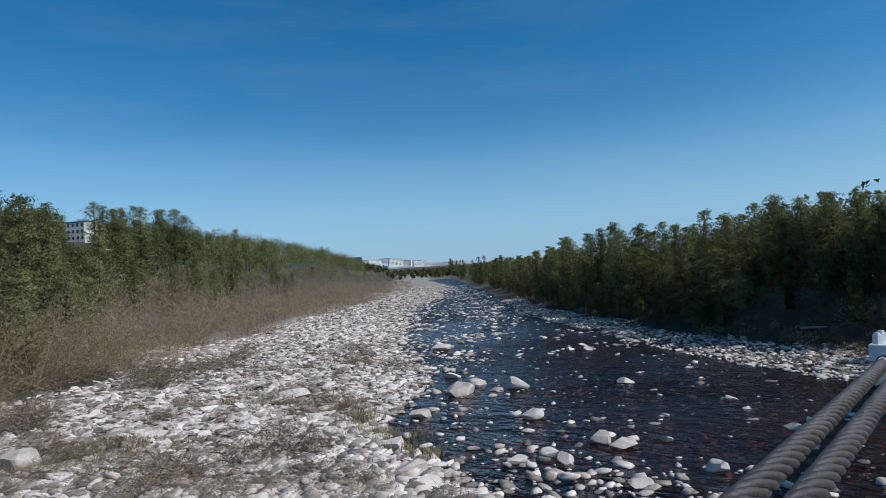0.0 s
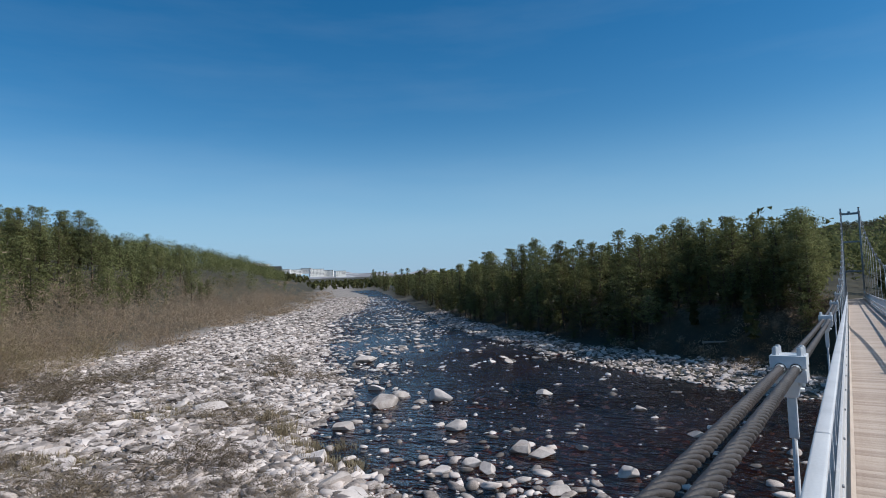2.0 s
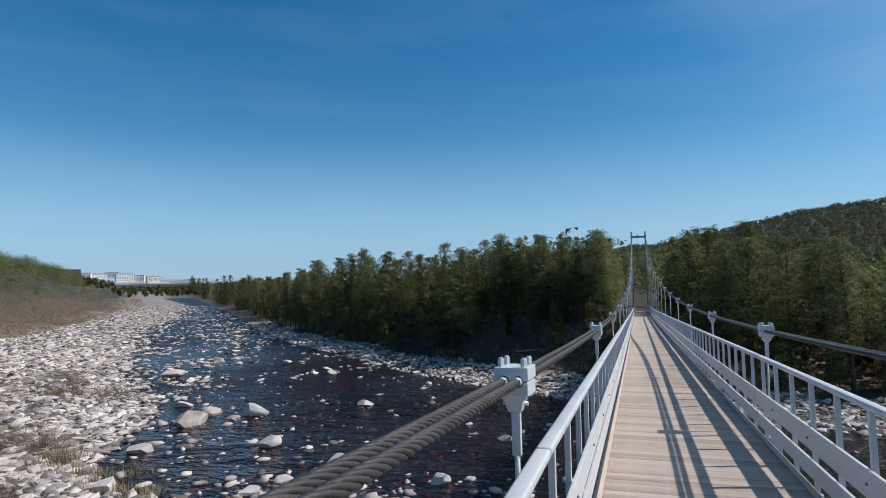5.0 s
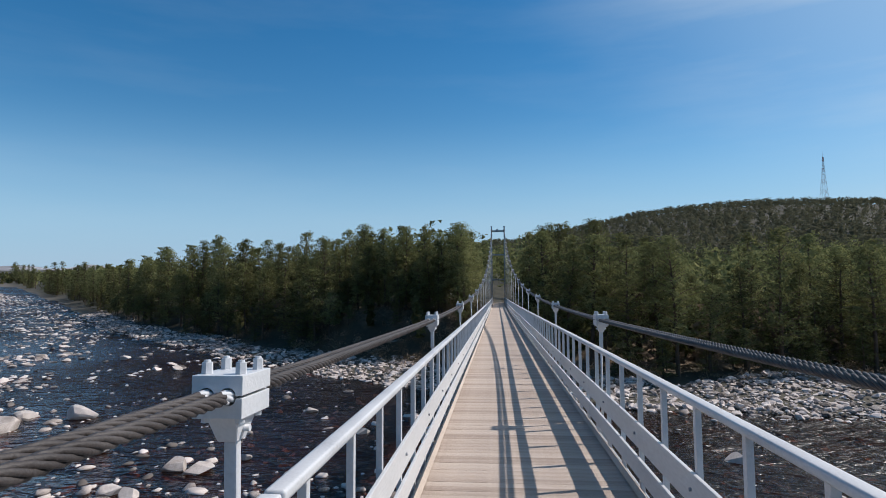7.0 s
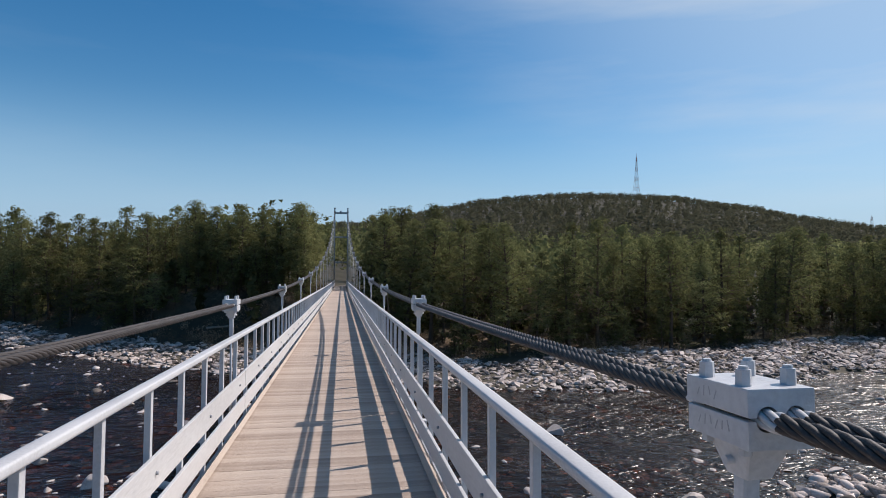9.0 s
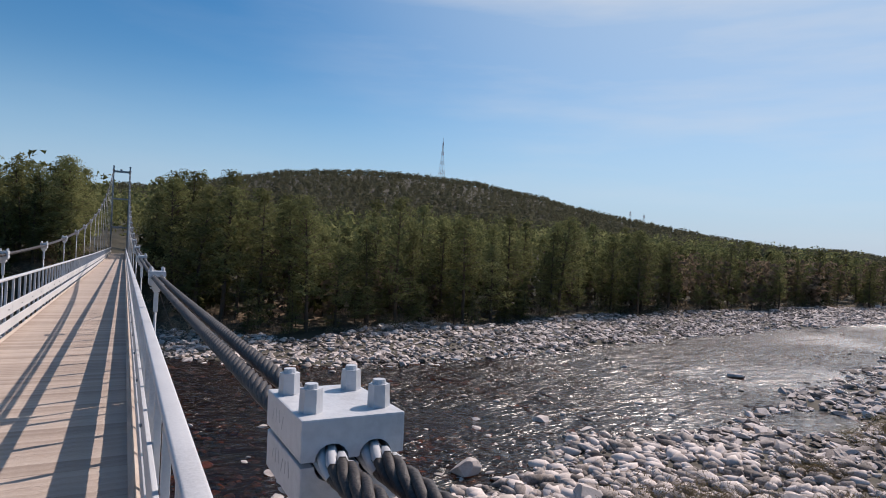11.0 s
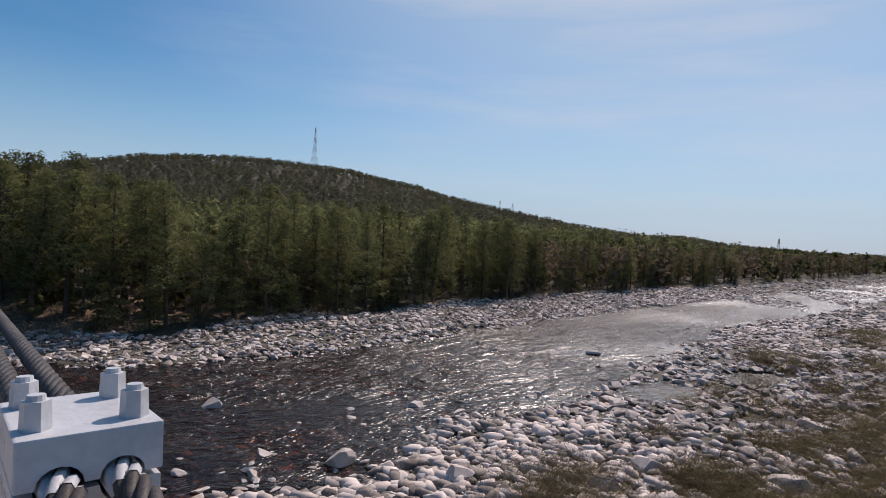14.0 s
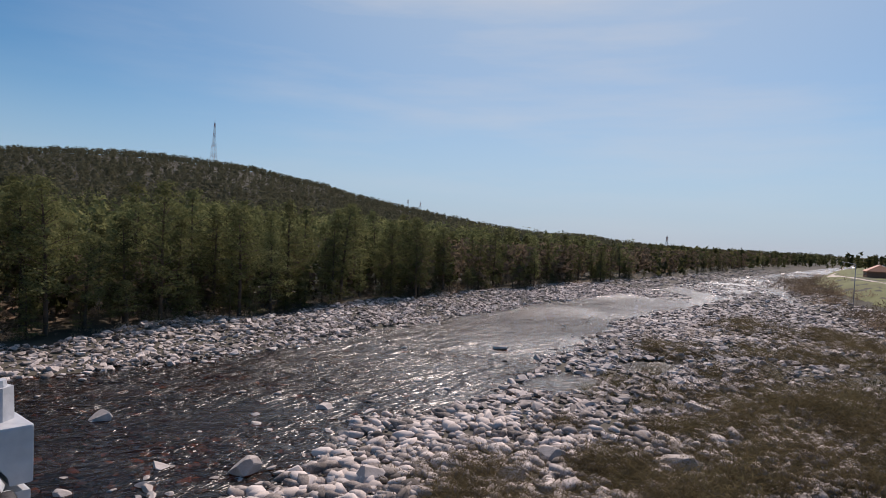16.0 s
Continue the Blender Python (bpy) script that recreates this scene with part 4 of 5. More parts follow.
PINE_LABEL, SPRUCE_LABEL = "green pine with an uneven rounded crown and bare lower trunk", "dark green pointed conifer with branches nearly to the ground"
tree_things("pine", [(1, 14, 0.24, 2.9, 0, 56, 22), (2, 14, 0.16, 3.1, 0, 58, 22), (3, 14, 0.34, 2.7, 0, 50, 22), (4, 14, 0.12, 2.6, 0, 56, 22), (8, 14, 0.28, 3.4, 0, 56, 22)], PINE_LABEL, NEEDLE)
tree_things("spruce", [(11, 14, 0.06, 2.7, 1, 62, 20), (12, 14, 0.05, 2.3, 1, 62, 20), (13, 14, 0.08, 3.0, 1, 62, 20)], SPRUCE_LABEL, NEEDLE_DARK)
tree_things("lean_pine", [(5, 14, 0.26, 3.0, 0, 42, 12), (6, 14, 0.20, 2.8, 0, 42, 12), (7, 14, 0.34, 3.1, 0, 40, 12)], PINE_LABEL, NEEDLE)
tree_things("lean_spruce", [(14, 14, 0.08, 2.8, 1, 44, 12), (15, 14, 0.06, 2.4, 1, 44, 12), (16, 14, 0.10, 3.0, 1, 44, 12)], SPRUCE_LABEL, NEEDLE_DARK)


def plant_tree(kind, x, y, scale, group, rs, lean=False):
    models = TREES["lean_" + kind if lean else kind]
    trunk, crown, label = models[rs.randint(len(models))]
    t = thing(("young_" if group.startswith("young") else "") + kind + "_tree", label, "tree", pose(x, y, float(ground_z(x, y)) - 0.1, rs.normal(0, 1.5), rs.normal(0, 1.5), rs.uniform(0, 360)), group)
    girth = 1.2 * scale ** 0.8
    t.scale = (girth * rs.uniform(0.88, 1.15), girth * rs.uniform(0.88, 1.15), scale)
    part("trunk", trunk, None, t)
    part("crown", crown, None, t)


def front_top(x, y):
    """The height that the tallest trees along the far bank reach at a place."""
    return 2.0 + math.hypot(x, y) * math.tan(math.radians(float(np.interp(math.degrees(math.atan2(-x, y)), FRONT_AZ, FRONT_EL))))


RS = np.random.RandomState(5)


def wood_front(n, az0, az1, depth0, depth1, group, low, high, mix, gap):
    """Single trees along the far bank's edge, by direction and depth behind the stony strip."""
    placed = []
    tries = 0
    while len(placed) < n and tries < n * 30:
        tries += 1
        a = math.radians(RS.uniform(az0, az1))
        s, c = -math.sin(a), math.cos(a)
        r = np.linspace(50, 900, 851)
        e = bank_far(s * r, c * r) - np.interp(s * r, [-60, -27, -20, 10, 30, 60, 120], [6.5, 8.5, 16.5, 11.8, 13, 14, 13.5])
        if not (e > 0).any():
            continue
        rr = r[np.argmax(e > 0)] + depth0 + (depth1 - depth0) * RS.uniform() ** 1.5
        x, y = s * rr, c * rr
        if abs(x) < 3.6 and y < 135:
            continue
        if any((x - p) ** 2 + (y - q) ** 2 < gap * gap for p, q in placed):
            continue
        placed.append((x, y))
        depth = rr - r[np.argmax(e > 0)]
        tall = max(3.5, front_top(x, y) - float(ground_z(x, y))) * (min(1.0, 0.5 + 0.05 * depth) if az0 >= 12 else 1.0)
        plant_tree("pine" if RS.uniform() < mix else "spruce", x, y, tall * RS.uniform(low, high) / 14, group, RS, depth > 14 or high < 0.5)


wood_front(46, 1.5, 13, 2, 28, "trees on the far bank", 0.62, 1.12, 0.8, 2.6)
wood_front(88, 12, 32, 1.5, 34, "trees on the far bank", 0.66, 1.14, 0.7, 2.9)
wood_front(60, 32, 46, 1.5, 40, "trees on the far bank", 0.62, 1.0, 0.55, 3.4)
wood_front(24, -9, -1.5, 0, 28, "trees on the far bank", 0.66, 1.1, 0.6, 2.4)
wood_front(120, -66, -8, 0, 30, "trees on the far bank", 0.45, 1.04, 0.6, 2.8)
wood_front(46, -80, -3, -1.0, 4, "young trees on the far bank", 0.22, 0.42, 0.3, 2.2)
wood_front(30, 2, 44, -1.0, 4, "young trees on the far bank", 0.22, 0.45, 0.35, 2.2)
wood_front(22, -86, -66, 6, 40, "trees on the far bank", 0.6, 1.0, 0.5, 3.6)
# tall pine that stands over the others
plant_tree("pine", -82.5, 133.0, 1.0, "trees on the far bank", RS)

# left hillside
placed = []
tries = 0
while len(placed) < 130 and tries < 9000:
    tries += 1
    a, r = math.radians(RS.uniform(50, 88)), RS.uniform(95, 300)
    x, y = -math.sin(a) * r, math.cos(a) * r
    d = float(slope_in(np.array(x), np.array(y)))
    s = RS.uniform(0.75, 1.15)
    if d < 70 or d > 190 or float(ground_z(x, y)) + 13 * s > float(ridge_z(x, y)) + 2.2 or (71.9 < math.degrees(a) < 74.4 and r > 112) or any((x - p) ** 2 + (y - q) ** 2 < 9 for p, q in placed):
        continue
    placed.append((x, y))
    plant_tree("pine" if RS.uniform() < 0.72 else "spruce", x, y, s, "trees on the slope", RS)


for az, r, k in ((76.5, 118, 1.5), (77.8, 104, 1.75), (79.0, 112, 1.9), (80.3, 100, 1.75), (81.5, 108, 1.9), (83.0, 98, 1.7), (75.4, 128, 1.45), (84.5, 104, 1.8), (77.0, 92, 1.0), (79.5, 88, 1.1), (74.6, 112, 1.05), (72.9, 120, 0.9), (71.8, 155, 0.95)):
    a = math.radians(az)
    plant_tree("pine" if az < 79.5 or az > 82 else "spruce", -math.sin(a) * r, math.cos(a) * r, k, "trees on the slope", RS)


# pines that make the slope's skyline
for k in range(40):
    az = 55.5 + 16.3 * k / 39 + RS.uniform(-0.25, 0.25)
    a, r = math.radians(az), RS.uniform(165, 235)
    x, y = -math.sin(a) * r, math.cos(a) * r
    if float(slope_in(np.array(x), np.array(y))) < 90:
        continue
    tall = 1.7 + r * math.tan(math.radians(float(np.interp(az, SKY_AZ, SKY_EL)) - 0.25 + RS.uniform(-0.35, 0.25))) - float(ground_z(x, y))
    plant_tree("pine" if k % 4 else "spruce", x, y, min(1.5, max(0.5, tall / 14)), "trees on the slope", RS)

# pines on top of the eroded bank beside the bridge
for k in range(11):
    x = -23 + 1.9 * k + RS.uniform(-0.5, 0.5)
    y = float(np.interp(x, FAR_X, FAR_Y) + far_strip(x)) + RS.uniform(7.5, 12)
    plant_tree("pine" if k % 3 else "spruce", x, y, (front_top(x, y) - float(ground_z(x, y))) / 14 * RS.uniform(0.65, 1.0), "trees on the far bank", RS)

# lower pines in front of the apartment block
for az, r, up in ((71.9, 150, 4.5), (72.5, 160, 3.5), (73.0, 150, 3.5), (73.5, 158, 3.4), (74.0, 150, 3.8), (74.6, 160, 4.6), (72.8, 175, 3.5), (73.8, 178, 3.5)):
    a = math.radians(az)
    x, y = -math.sin(a) * r, math.cos(a) * r
    plant_tree("pine", x, y, max(0.5, (1.75 + r * math.tan(radians(up)) - float(ground_z(x, y))) / 13.8), "trees on the slope", RS)


def far_wood(name, label, x, y, height, count, size, seed, mat, wide=1.0, clumps=9, even=0.0, vary=1.0):
    """Many small conifers as one mesh, each a column of needle clumps."""
    rs = np.random.RandomState(seed)
    n, per = len(x), max(3, count // clumps)
    z = ground_z(x, y)
    h = height * rs.uniform(0.6 + 0.3 * even, 1.15 - 0.1 * even, n)
    q = (np.arange(clumps) + rs.uniform(0, 1, (n, clumps))) / clumps * 0.84 + 0.16
    round_top = (rs.uniform(size=n) < 0.55)[:, None]
    reach = np.where(round_top, 0.17 * np.sqrt(np.maximum(0, np.sin(np.pi * (0.16 + 0.78 * q)))), 0.19 * (1.02 - q)) * h[:, None] * wide * rs.uniform(0.4, 1.05, (n, clumps))
    a = rs.uniform(0, 2 * np.pi, (n, clumps))
    c = np.stack([x[:, None] + np.cos(a) * reach, y[:, None] + np.sin(a) * reach, z[:, None] + q * h[:, None]], -1)
    d = rs.normal(size=(n, clumps, per, 3))
    d[..., 2] = np.abs(d[..., 2]) - 0.3
    d /= np.linalg.norm(d, axis=-1)[..., None]
    rc = (h[:, None] * wide * rs.uniform(0.05, 0.095, (n, clumps)))[:, :, None, None]
    p = (c[:, :, None] + d * rc * (1.1, 1.1, 0.8)).reshape(-1, 3)
    side = np.stack([np.cos(a), np.sin(a), np.zeros_like(a)], -1)[:, :, None] * 0.5
    v, f = sprays(p, ((d * 0.8 + side) * (1 - even) + (0, 0, 0.35 + even)).reshape(-1, 3), size, rs, 0.38, 0.45 - 0.3 * even)
    me = mesh_data(name, v, f, mat)
    tone = np.repeat(rs.uniform(-0.32, 0.32, n) * vary, clumps * per * 3).astype(np.float32)
    me.attributes.new("tone", "FLOAT", "POINT").data.foreach_set("value", tone)
    return tagged(part(name, me, None, None), label, "woods", kind="stuff")


def in_wood(x, y, clear):
    e = bank_far(x, y)
    return (e > clear) & ~((np.abs(x) < 4) & (y < 140))


x, y = sector(2600, -72, 46, 110, 330, 0.45)
k = in_wood(x, y, 45)
far_wood("woods_behind_bank", "dense green conifer wood behind the bank", x[k], y[k], 12.5, 84, 0.75, 21, NEEDLE, 1.1, 12)
x, y = sector(11500, -82, 30, 300, 1250, 0.44)
k = in_wood(x, y, 60)
far_wood("woods_on_hill", "dark green conifer woods covering the long hill", x[k], y[k], 9.0, 49, 1.5, 22, NEEDLE_HAZED, 2.3, 7, 0.15, 0.25)
x, y = sector(1500, 30, 52, 180, 1000, 0.45)
k = in_wood(x, y, 14)
far_wood("woods_upstream", "green conifer woods along the river upstream", x[k], y[k], 11, 30, 2.2, 23, NEEDLE)
x, y = sector(900, 33, 62, 790, 1500, 0.5)
far_wood("woods_upstream_end", "distant dark woods where the valley closes", x, y, 8, 18, 3.4, 27, NEEDLE_DARK)
x, y = sector(3400, 46, 90, 110, 860, 0.45)
d = slope_in(x, y)
az = np.degrees(np.arctan2(-x, y))
top = np.degrees(np.arctan2(ground_z(x, y) + 11.0, np.hypot(x, y)))
k = (d > 78) & (d < 400) & (az > 49.3) & (top < np.interp(az, SKY_AZ, SKY_EL) + 1.4) & ~((az > 71.9) & (az < 74.4) & (np.hypot(x, y) > 120))
far_wood("woods_on_slope", "green pine wood on the slope", x[k], y[k], 12.5, 210, 0.5, 24, NEEDLE, 1.9, 15)
low = (d > 76) & (d < 400) & ~k & (np.degrees(np.arctan2(ground_z(x, y) + 6.0, np.hypot(x, y))) < np.interp(az, [44, 49.8, 54, 56.4, 59.5, 63, 71, 72, 74.4, 75.4], [-1, 1.1, 3.0, 4.6, 5.6, 6.5, 7.2, 3.4, 3.4, 8.5])) & (az > 49)
far_wood("young_woods_on_slope", "low young pines on the slope", x[low], y[low], 6.5, 100, 0.55, 30, NEEDLE)
x, y = sector(2600, -84, 45, 66, 420, 0.4)
e = bank_far(x, y) - far_strip(x)
k = (e > 3.5) & (e < 40) & (np.abs(x) > 3.5)
far_wood("young_conifers", "dense young green conifers between the taller trees", x[k], y[k], 5.5, 60, 0.85, 28, NEEDLE_DARK)
x, y = sector(1200, -84, -38, 90, 480, 0.42)
e = bank_far(x, y) - far_strip(x)
k = (e > 12) & (e < 60)
far_wood("riverside_woods", "green conifer wood lining the river downstream", x[k], y[k], 10, 80, 0.9, 29, NEEDLE_DARK)
x, y = sector(900, -84, -10, 66, 220, 0.4)
e = bank_far(x, y) - far_strip(x)
k = (e > 2) & (e < 22)
far_wood("bare_understory", "bare brown birches between the conifers", x[k], y[k], 6.0, 70, 0.6, 36, BIRCH)
x, y = sector(900, -94, -68, 150, 900, 0.45)
k = bank_far(x, y) > 12
far_wood("woods_downstream", "dark conifer wood along the river downstream", x[k], y[k], 10, 26, 2.0, 25, NEEDLE_DARK)


x, y = sector(3000, -86, -46, 100, 520, 0.42)
e = bank_far(x, y) - far_strip(x)
k = (e > 0.5) & (e < 26)
far_wood("bare_birch_wood", "brown bare birches along the bank downstream", x[k], y[k], 9, 80, 0.75, 33, BIRCH)
x, y = sector(1000, -100, -74, 380, 1500, 0.5)
k = (bank_far(x, y) > 12) | (lawn_in(x, y) > 12) | (np.hypot(x, y) > 560)
far_wood("distant_woods", "distant dark trees beyond the meadow", x[k], y[k], 9, 40, 1.8, 34, NEEDLE_DARK)


def twig_set(seed, height, width, n, thick, length=0.16):
    """One bare bush: a few stems and a rounded, ragged cloud of fine upright twigs."""
    rs = np.random.RandomState(seed)
    lobes = rs.normal(0, 0.42, (4, 2)) * width
    tall = rs.uniform(0.6, 1.0, 4) * height
    k = rs.randint(0, 4, n)
    d = rs.normal(size=(n, 3))
    d[:, 2] = np.abs(d[:, 2])
    d /= np.linalg.norm(d, axis=1)[:, None]
    q = rs.uniform(0.12, 1, n)[:, None] ** 0.45
    p = d * q * np.stack([np.full(n, 0.62 * width), np.full(n, 0.62 * width), tall[k] * 0.88], 1)
    p[:, :2] += lobes[k]
    u = d * (0.8, 0.8, 0.5) + rs.normal(0, 0.7, (n, 3)) + (0, 0, 0.2)
    u /= np.linalg.norm(u, axis=1)[:, None]
    w = np.cross(u, rs.normal(size=(n, 3)))
    w *= (thick * rs.uniform(0.6, 1.3, n) / np.linalg.norm(w, axis=1))[:, None]
    s = (length * height * rs.uniform(0.5, 1.3, n))[:, None]
    v = [np.stack([p - u * s * 0.6 - w, p - u * s * 0.6 + w, p + u * s * 0.4], 1).reshape(-1, 3)]
    m = max(4, n // 26)
    j = rs.choice(n, m, replace=False)
    foot = np.concatenate([lobes[k[j]] * 0.6 + rs.normal(0, 0.05, (m, 2)) * width, np.zeros((m, 1))], 1)
    v.append(np.stack([foot - w[j] * 1.3, foot + w[j] * 1.3, p[j]], 1).reshape(-1, 3))
    v = np.concatenate(v)
    return v, np.arange(len(v)).reshape(-1, 3)


BUSHES = [mesh_data("twigs", *twig_set(60 + k, 1.5, 1.3, 1000, 0.0085), BAR_TWIG) for k in range(5)]
ISLAND_BUSHES = [mesh_data("twigs", *twig_set(160 + k, 1.5, 1.3, 1100, 0.0085), ISLAND_TWIG) for k in range(4)]


def plant_bush(x, y, scale, label, group):
    t = thing("willow_bush", label, "bush", pose(x, y, float(ground_z(x, y)) - 0.05, 0, 0, RS.uniform(0, 360)), group)
    t.scale = (scale * 1.15, scale * 1.15, scale * RS.uniform(0.65, 0.9))
    models = ISLAND_BUSHES if x > 0 else BUSHES
    part("twig_crown", models[RS.randint(len(models))], None, t)


n = 0
for _ in range(4000):
    if n >= 95:
        break
    a, r = math.radians(RS.uniform(40, 86)), RS.uniform(28, 90)
    x, y = -math.sin(a) * r, math.cos(a) * r
    d = float(bank_near(np.array(x), np.array(y)))
    if 1 < d < 48 and RS.uniform() < (0.5 if d < 7 else 0.3 if d < 22 else 0.8) and wobble(x + 5, y, 6.0) > -0.25:
        plant_bush(x, y, RS.uniform(0.7, 2.0), "bare brown willow bush growing between stones", "bushes on the gravel bar")
        n += 1
n = 0
for _ in range(4000):
    if n >= 170:
        break
    a, r = math.radians(RS.uniform(-98, -45)), RS.uniform(26, 105)
    x, y = -math.sin(a) * r, math.cos(a) * r
    d, g = float(bank_near(np.array(x), np.array(y))), float(lawn_in(np.array(x), np.array(y)))
    if d > 6 and g < -12 and RS.uniform() < (0.25 if d < 12 else 0.8):
        plant_bush(x, y, RS.uniform(0.8, 1.8), "bare grey-brown bush on the stony island", "bushes on the island")
        n += 1


# the larger bushes that stand out among the stones
for x, y, k in ((-35.8, 20.7, 1.9), (-37.6, 21.9, 1.6), (-34.2, 21.2, 1.5), (-35.9, 14.4, 1.9), (-37.4, 15.6, 1.4), (-29.5, 20.8, 1.3), (-31.2, 21.4, 1.2), (-40.4, 12.8, 1.6), (-60.3, 14.2, 2.2),
                (-61.9, 50.4, 1.7), (-51.3, 36.2, 1.3), (-44.8, 32.6, 1.2), (-46.2, 33.6, 1.0), (-77.3, 35.7, 2.2), (-79.5, 38.0, 1.8), (-71.4, 27.1, 2.2), (-74.0, 29.0, 1.8), (-80.9, 26.4, 2.6),
                (-84.7, 44.8, 1.6), (-73, 60, 1.5), (-88, 52, 2.0), (-66, 15.5, 2.0)):
    plant_bush(x, y, 1.45 * k, "dense brown willow bush standing among the bar's stones", "bushes on the gravel bar")
for x, y, k in ((43.8, 16.6, 1.6), (33.5, 19, 1.3), (69.7, 16, 1.6), (57.4, 9.2, 1.9), (48, 6.3, 1.8), (37.4, 10.4, 1.5), (36.9, 7.5, 1.7), (52, 12, 1.6), (46, 12, 1.5), (61, 14, 1.5), (41, 4, 1.8), (44, 9, 1.6), (55, 5, 1.9)):
    plant_bush(x, y, k, "dense brown bush on the stony island", "bushes on the island")


def brush(name, label, x, y, height, n, thick, seed, mat, length=0.16, width=0.8):
    """A belt of bare scrub as one mesh."""
    rs = np.random.RandomState(seed)
    models = [twig_set(seed + k, 1.0, width, n, thick, length) for k in range(6)]
    z = ground_z(x, y)
    pieces = []
    for k in range(len(x)):
        v, f = models[k % 6]
        a, s = rs.uniform(0, 6.28), height * rs.uniform(0.35, 1.2) ** 1.2 * (0.8 + 0.45 * float(wobble(x[k], y[k], 4.0)))
        c, sn = math.cos(a) * s, math.sin(a) * s
        pieces.append((np.stack([v[:, 0] * c - v[:, 1] * sn + x[k], v[:, 0] * sn + v[:, 1] * c + y[k], v[:, 2] * s + z[k] - 0.05], 1), f))
    return tagged(part(name, mesh_data(name, *joined(pieces), mat), None, None), label, "scrub", kind="stuff")


x, y = sector(6800, 44, 92, 54, 420, 0.34)
d, dl = bank_near(x, y), slope_in(x, y)
k = (d > np.interp(np.hypot(x, y), [60, 88, 103, 145, 250, 400], [43, 38, 34, 37, 44, 48]) + 7 * wobble(x, y, 9) + RS.normal(0, 2.5, len(x))) & (dl < 94) & (wobble(x + 4, y, 2.6) > -0.2)
near = np.hypot(x, y) < 125
low = near & (d < 41)
olive = low & (wobble(x + 3, y, 5.0) > -0.25)
low = low & ~olive
brush("willow_scrub", "fringe of low bare brown willow scrub", x[k & low], y[k & low], 6.0, 320, 0.0055, 71, TWIG, 0.085, 0.6)
brush("olive_willow_scrub", "low olive-brown willow scrub at the edge of the stones", x[k & olive], y[k & olive], 6.5, 320, 0.005, 76, OLIVE_TWIG, 0.075, 0.6)
tall = near & (d >= 41)
green = wobble(x, y, 7.0) + 0.5 * wobble(x + 9, y, 2.9) > 0.05
brush("tall_willow_scrub", "belt of tall bare reddish-brown willows", x[k & tall & ~green], y[k & tall & ~green], 15.0, 760, 0.0021, 73, TWIG, 0.040, 0.6)
brush("budding_willow_scrub", "tall willows with olive buds among the brown ones", x[k & tall & green], y[k & tall & green], 14.0, 760, 0.0021, 74, OLIVE_TWIG, 0.040, 0.6)
brush("further_willow_scrub", "belt of bare brown and olive willow scrub further along the bank", x[k & ~near], y[k & ~near], 12.0, 230, 0.0050, 72, TWIG, 0.07, 0.55)
x, y = sector(1300, 44, 56, 180, 700, 0.4)
d = bank_near(x, y)
k = (d > 26) & (d < 75)
brush("distant_scrub", "bare brown scrub along the distant bar", x[k], y[k], 3.8, 70, 0.03, 75, TWIG)
x, y = sector(3600, -80, 44, 66, 240, 0.36)
e = bank_far(x, y)
k = (e > far_strip(x) - 1) & (e < 34) & (np.abs(x) > 3)
brush("bank_scrub", "bare undergrowth under the trees of the far bank", x[k], y[k], 2.4, 70, 0.022, 79, TWIG)
x = np.concatenate([RS.uniform(-60, 170, 1300), RS.uniform(-45, -3, 450)])
e = far_strip(x) + RS.uniform(0.5, 2, len(x)) + 15 * RS.uniform(0, 1, len(x)) ** 1.3
y = np.interp(x, FAR_X, FAR_Y) + e / np.where(x < -25, 0.75, 1.0)
k = np.abs(x) > 2.5
brush("bank_edge_scrub", "bare brown brush along the foot of the far woods", x[k], y[k], 1.8, 64, 0.02, 81, BIRCH)
x, y = sector(3000, -97, -50, 25, 100, 0.42)
d, g = bank_near(x, y), lawn_in(x, y)
k = (d > 7) & (g < -11) & (wobble(x + 3, y, 6.5) + 0.02 * (d - 12) > 0.12) & (ground_z(x, y) > WATER_Z + 0.05)
brush("island_scrub", "low dense brown scrub between the island's stones", x[k], y[k], 3.2, 330, 0.0055, 87, ISLAND_TWIG, 0.12)
x, y = sector(190, -90, -77, 95, 290, 0.5)
g = lawn_in(x, y)
k = (g > -7) & (g < 5)
brush("meadow_bushes", "large dark round bare bushes at the meadow's edge", x[k], y[k], 6.0, 420, 0.008, 85, BIRCH)
x, y = sector(2400, -99, -70, 60, 330, 0.4)
g = lawn_in(x, y)
k = (g > -5) & (g < 7) & (wobble(x, y, 14) > -0.35)
brush("riverside_scrub", "dark bare bushes along the edge of the meadow", x[k], y[k], 3.2, 80, 0.026, 83, TWIG)


def grass_tufts(name, label, x, y, height, seed, mat):
    rs = np.random.RandomState(seed)
    z = ground_z(x, y)
    n, m = len(x), 14
    a = rs.uniform(0, 2 * np.pi, (n, m))
    out = rs.uniform(0.1, 0.55, (n, m))
    h = height * rs.uniform(0.5, 1.1, (n, m))
    bx, by = x[:, None] + np.cos(a) * out * 0.5, y[:, None] + np.sin(a) * out * 0.5
    tx, ty = bx + np.cos(a) * out * 0.7, by + np.sin(a) * out * 0.7
    w = 0.03
    zz = np.broadcast_to(z[:, None], (n, m))
    v = np.stack([np.stack([bx - np.sin(a) * w, by + np.cos(a) * w, zz], -1), np.stack([bx + np.sin(a) * w, by - np.cos(a) * w, zz], -1), np.stack([tx, ty, zz + h], -1)], 2)
    return tagged(part(name, mesh_data(name, v.reshape(-1, 3), np.arange(n * m * 3).reshape(-1, 3), mat), None, None), label, "grass", kind="stuff")


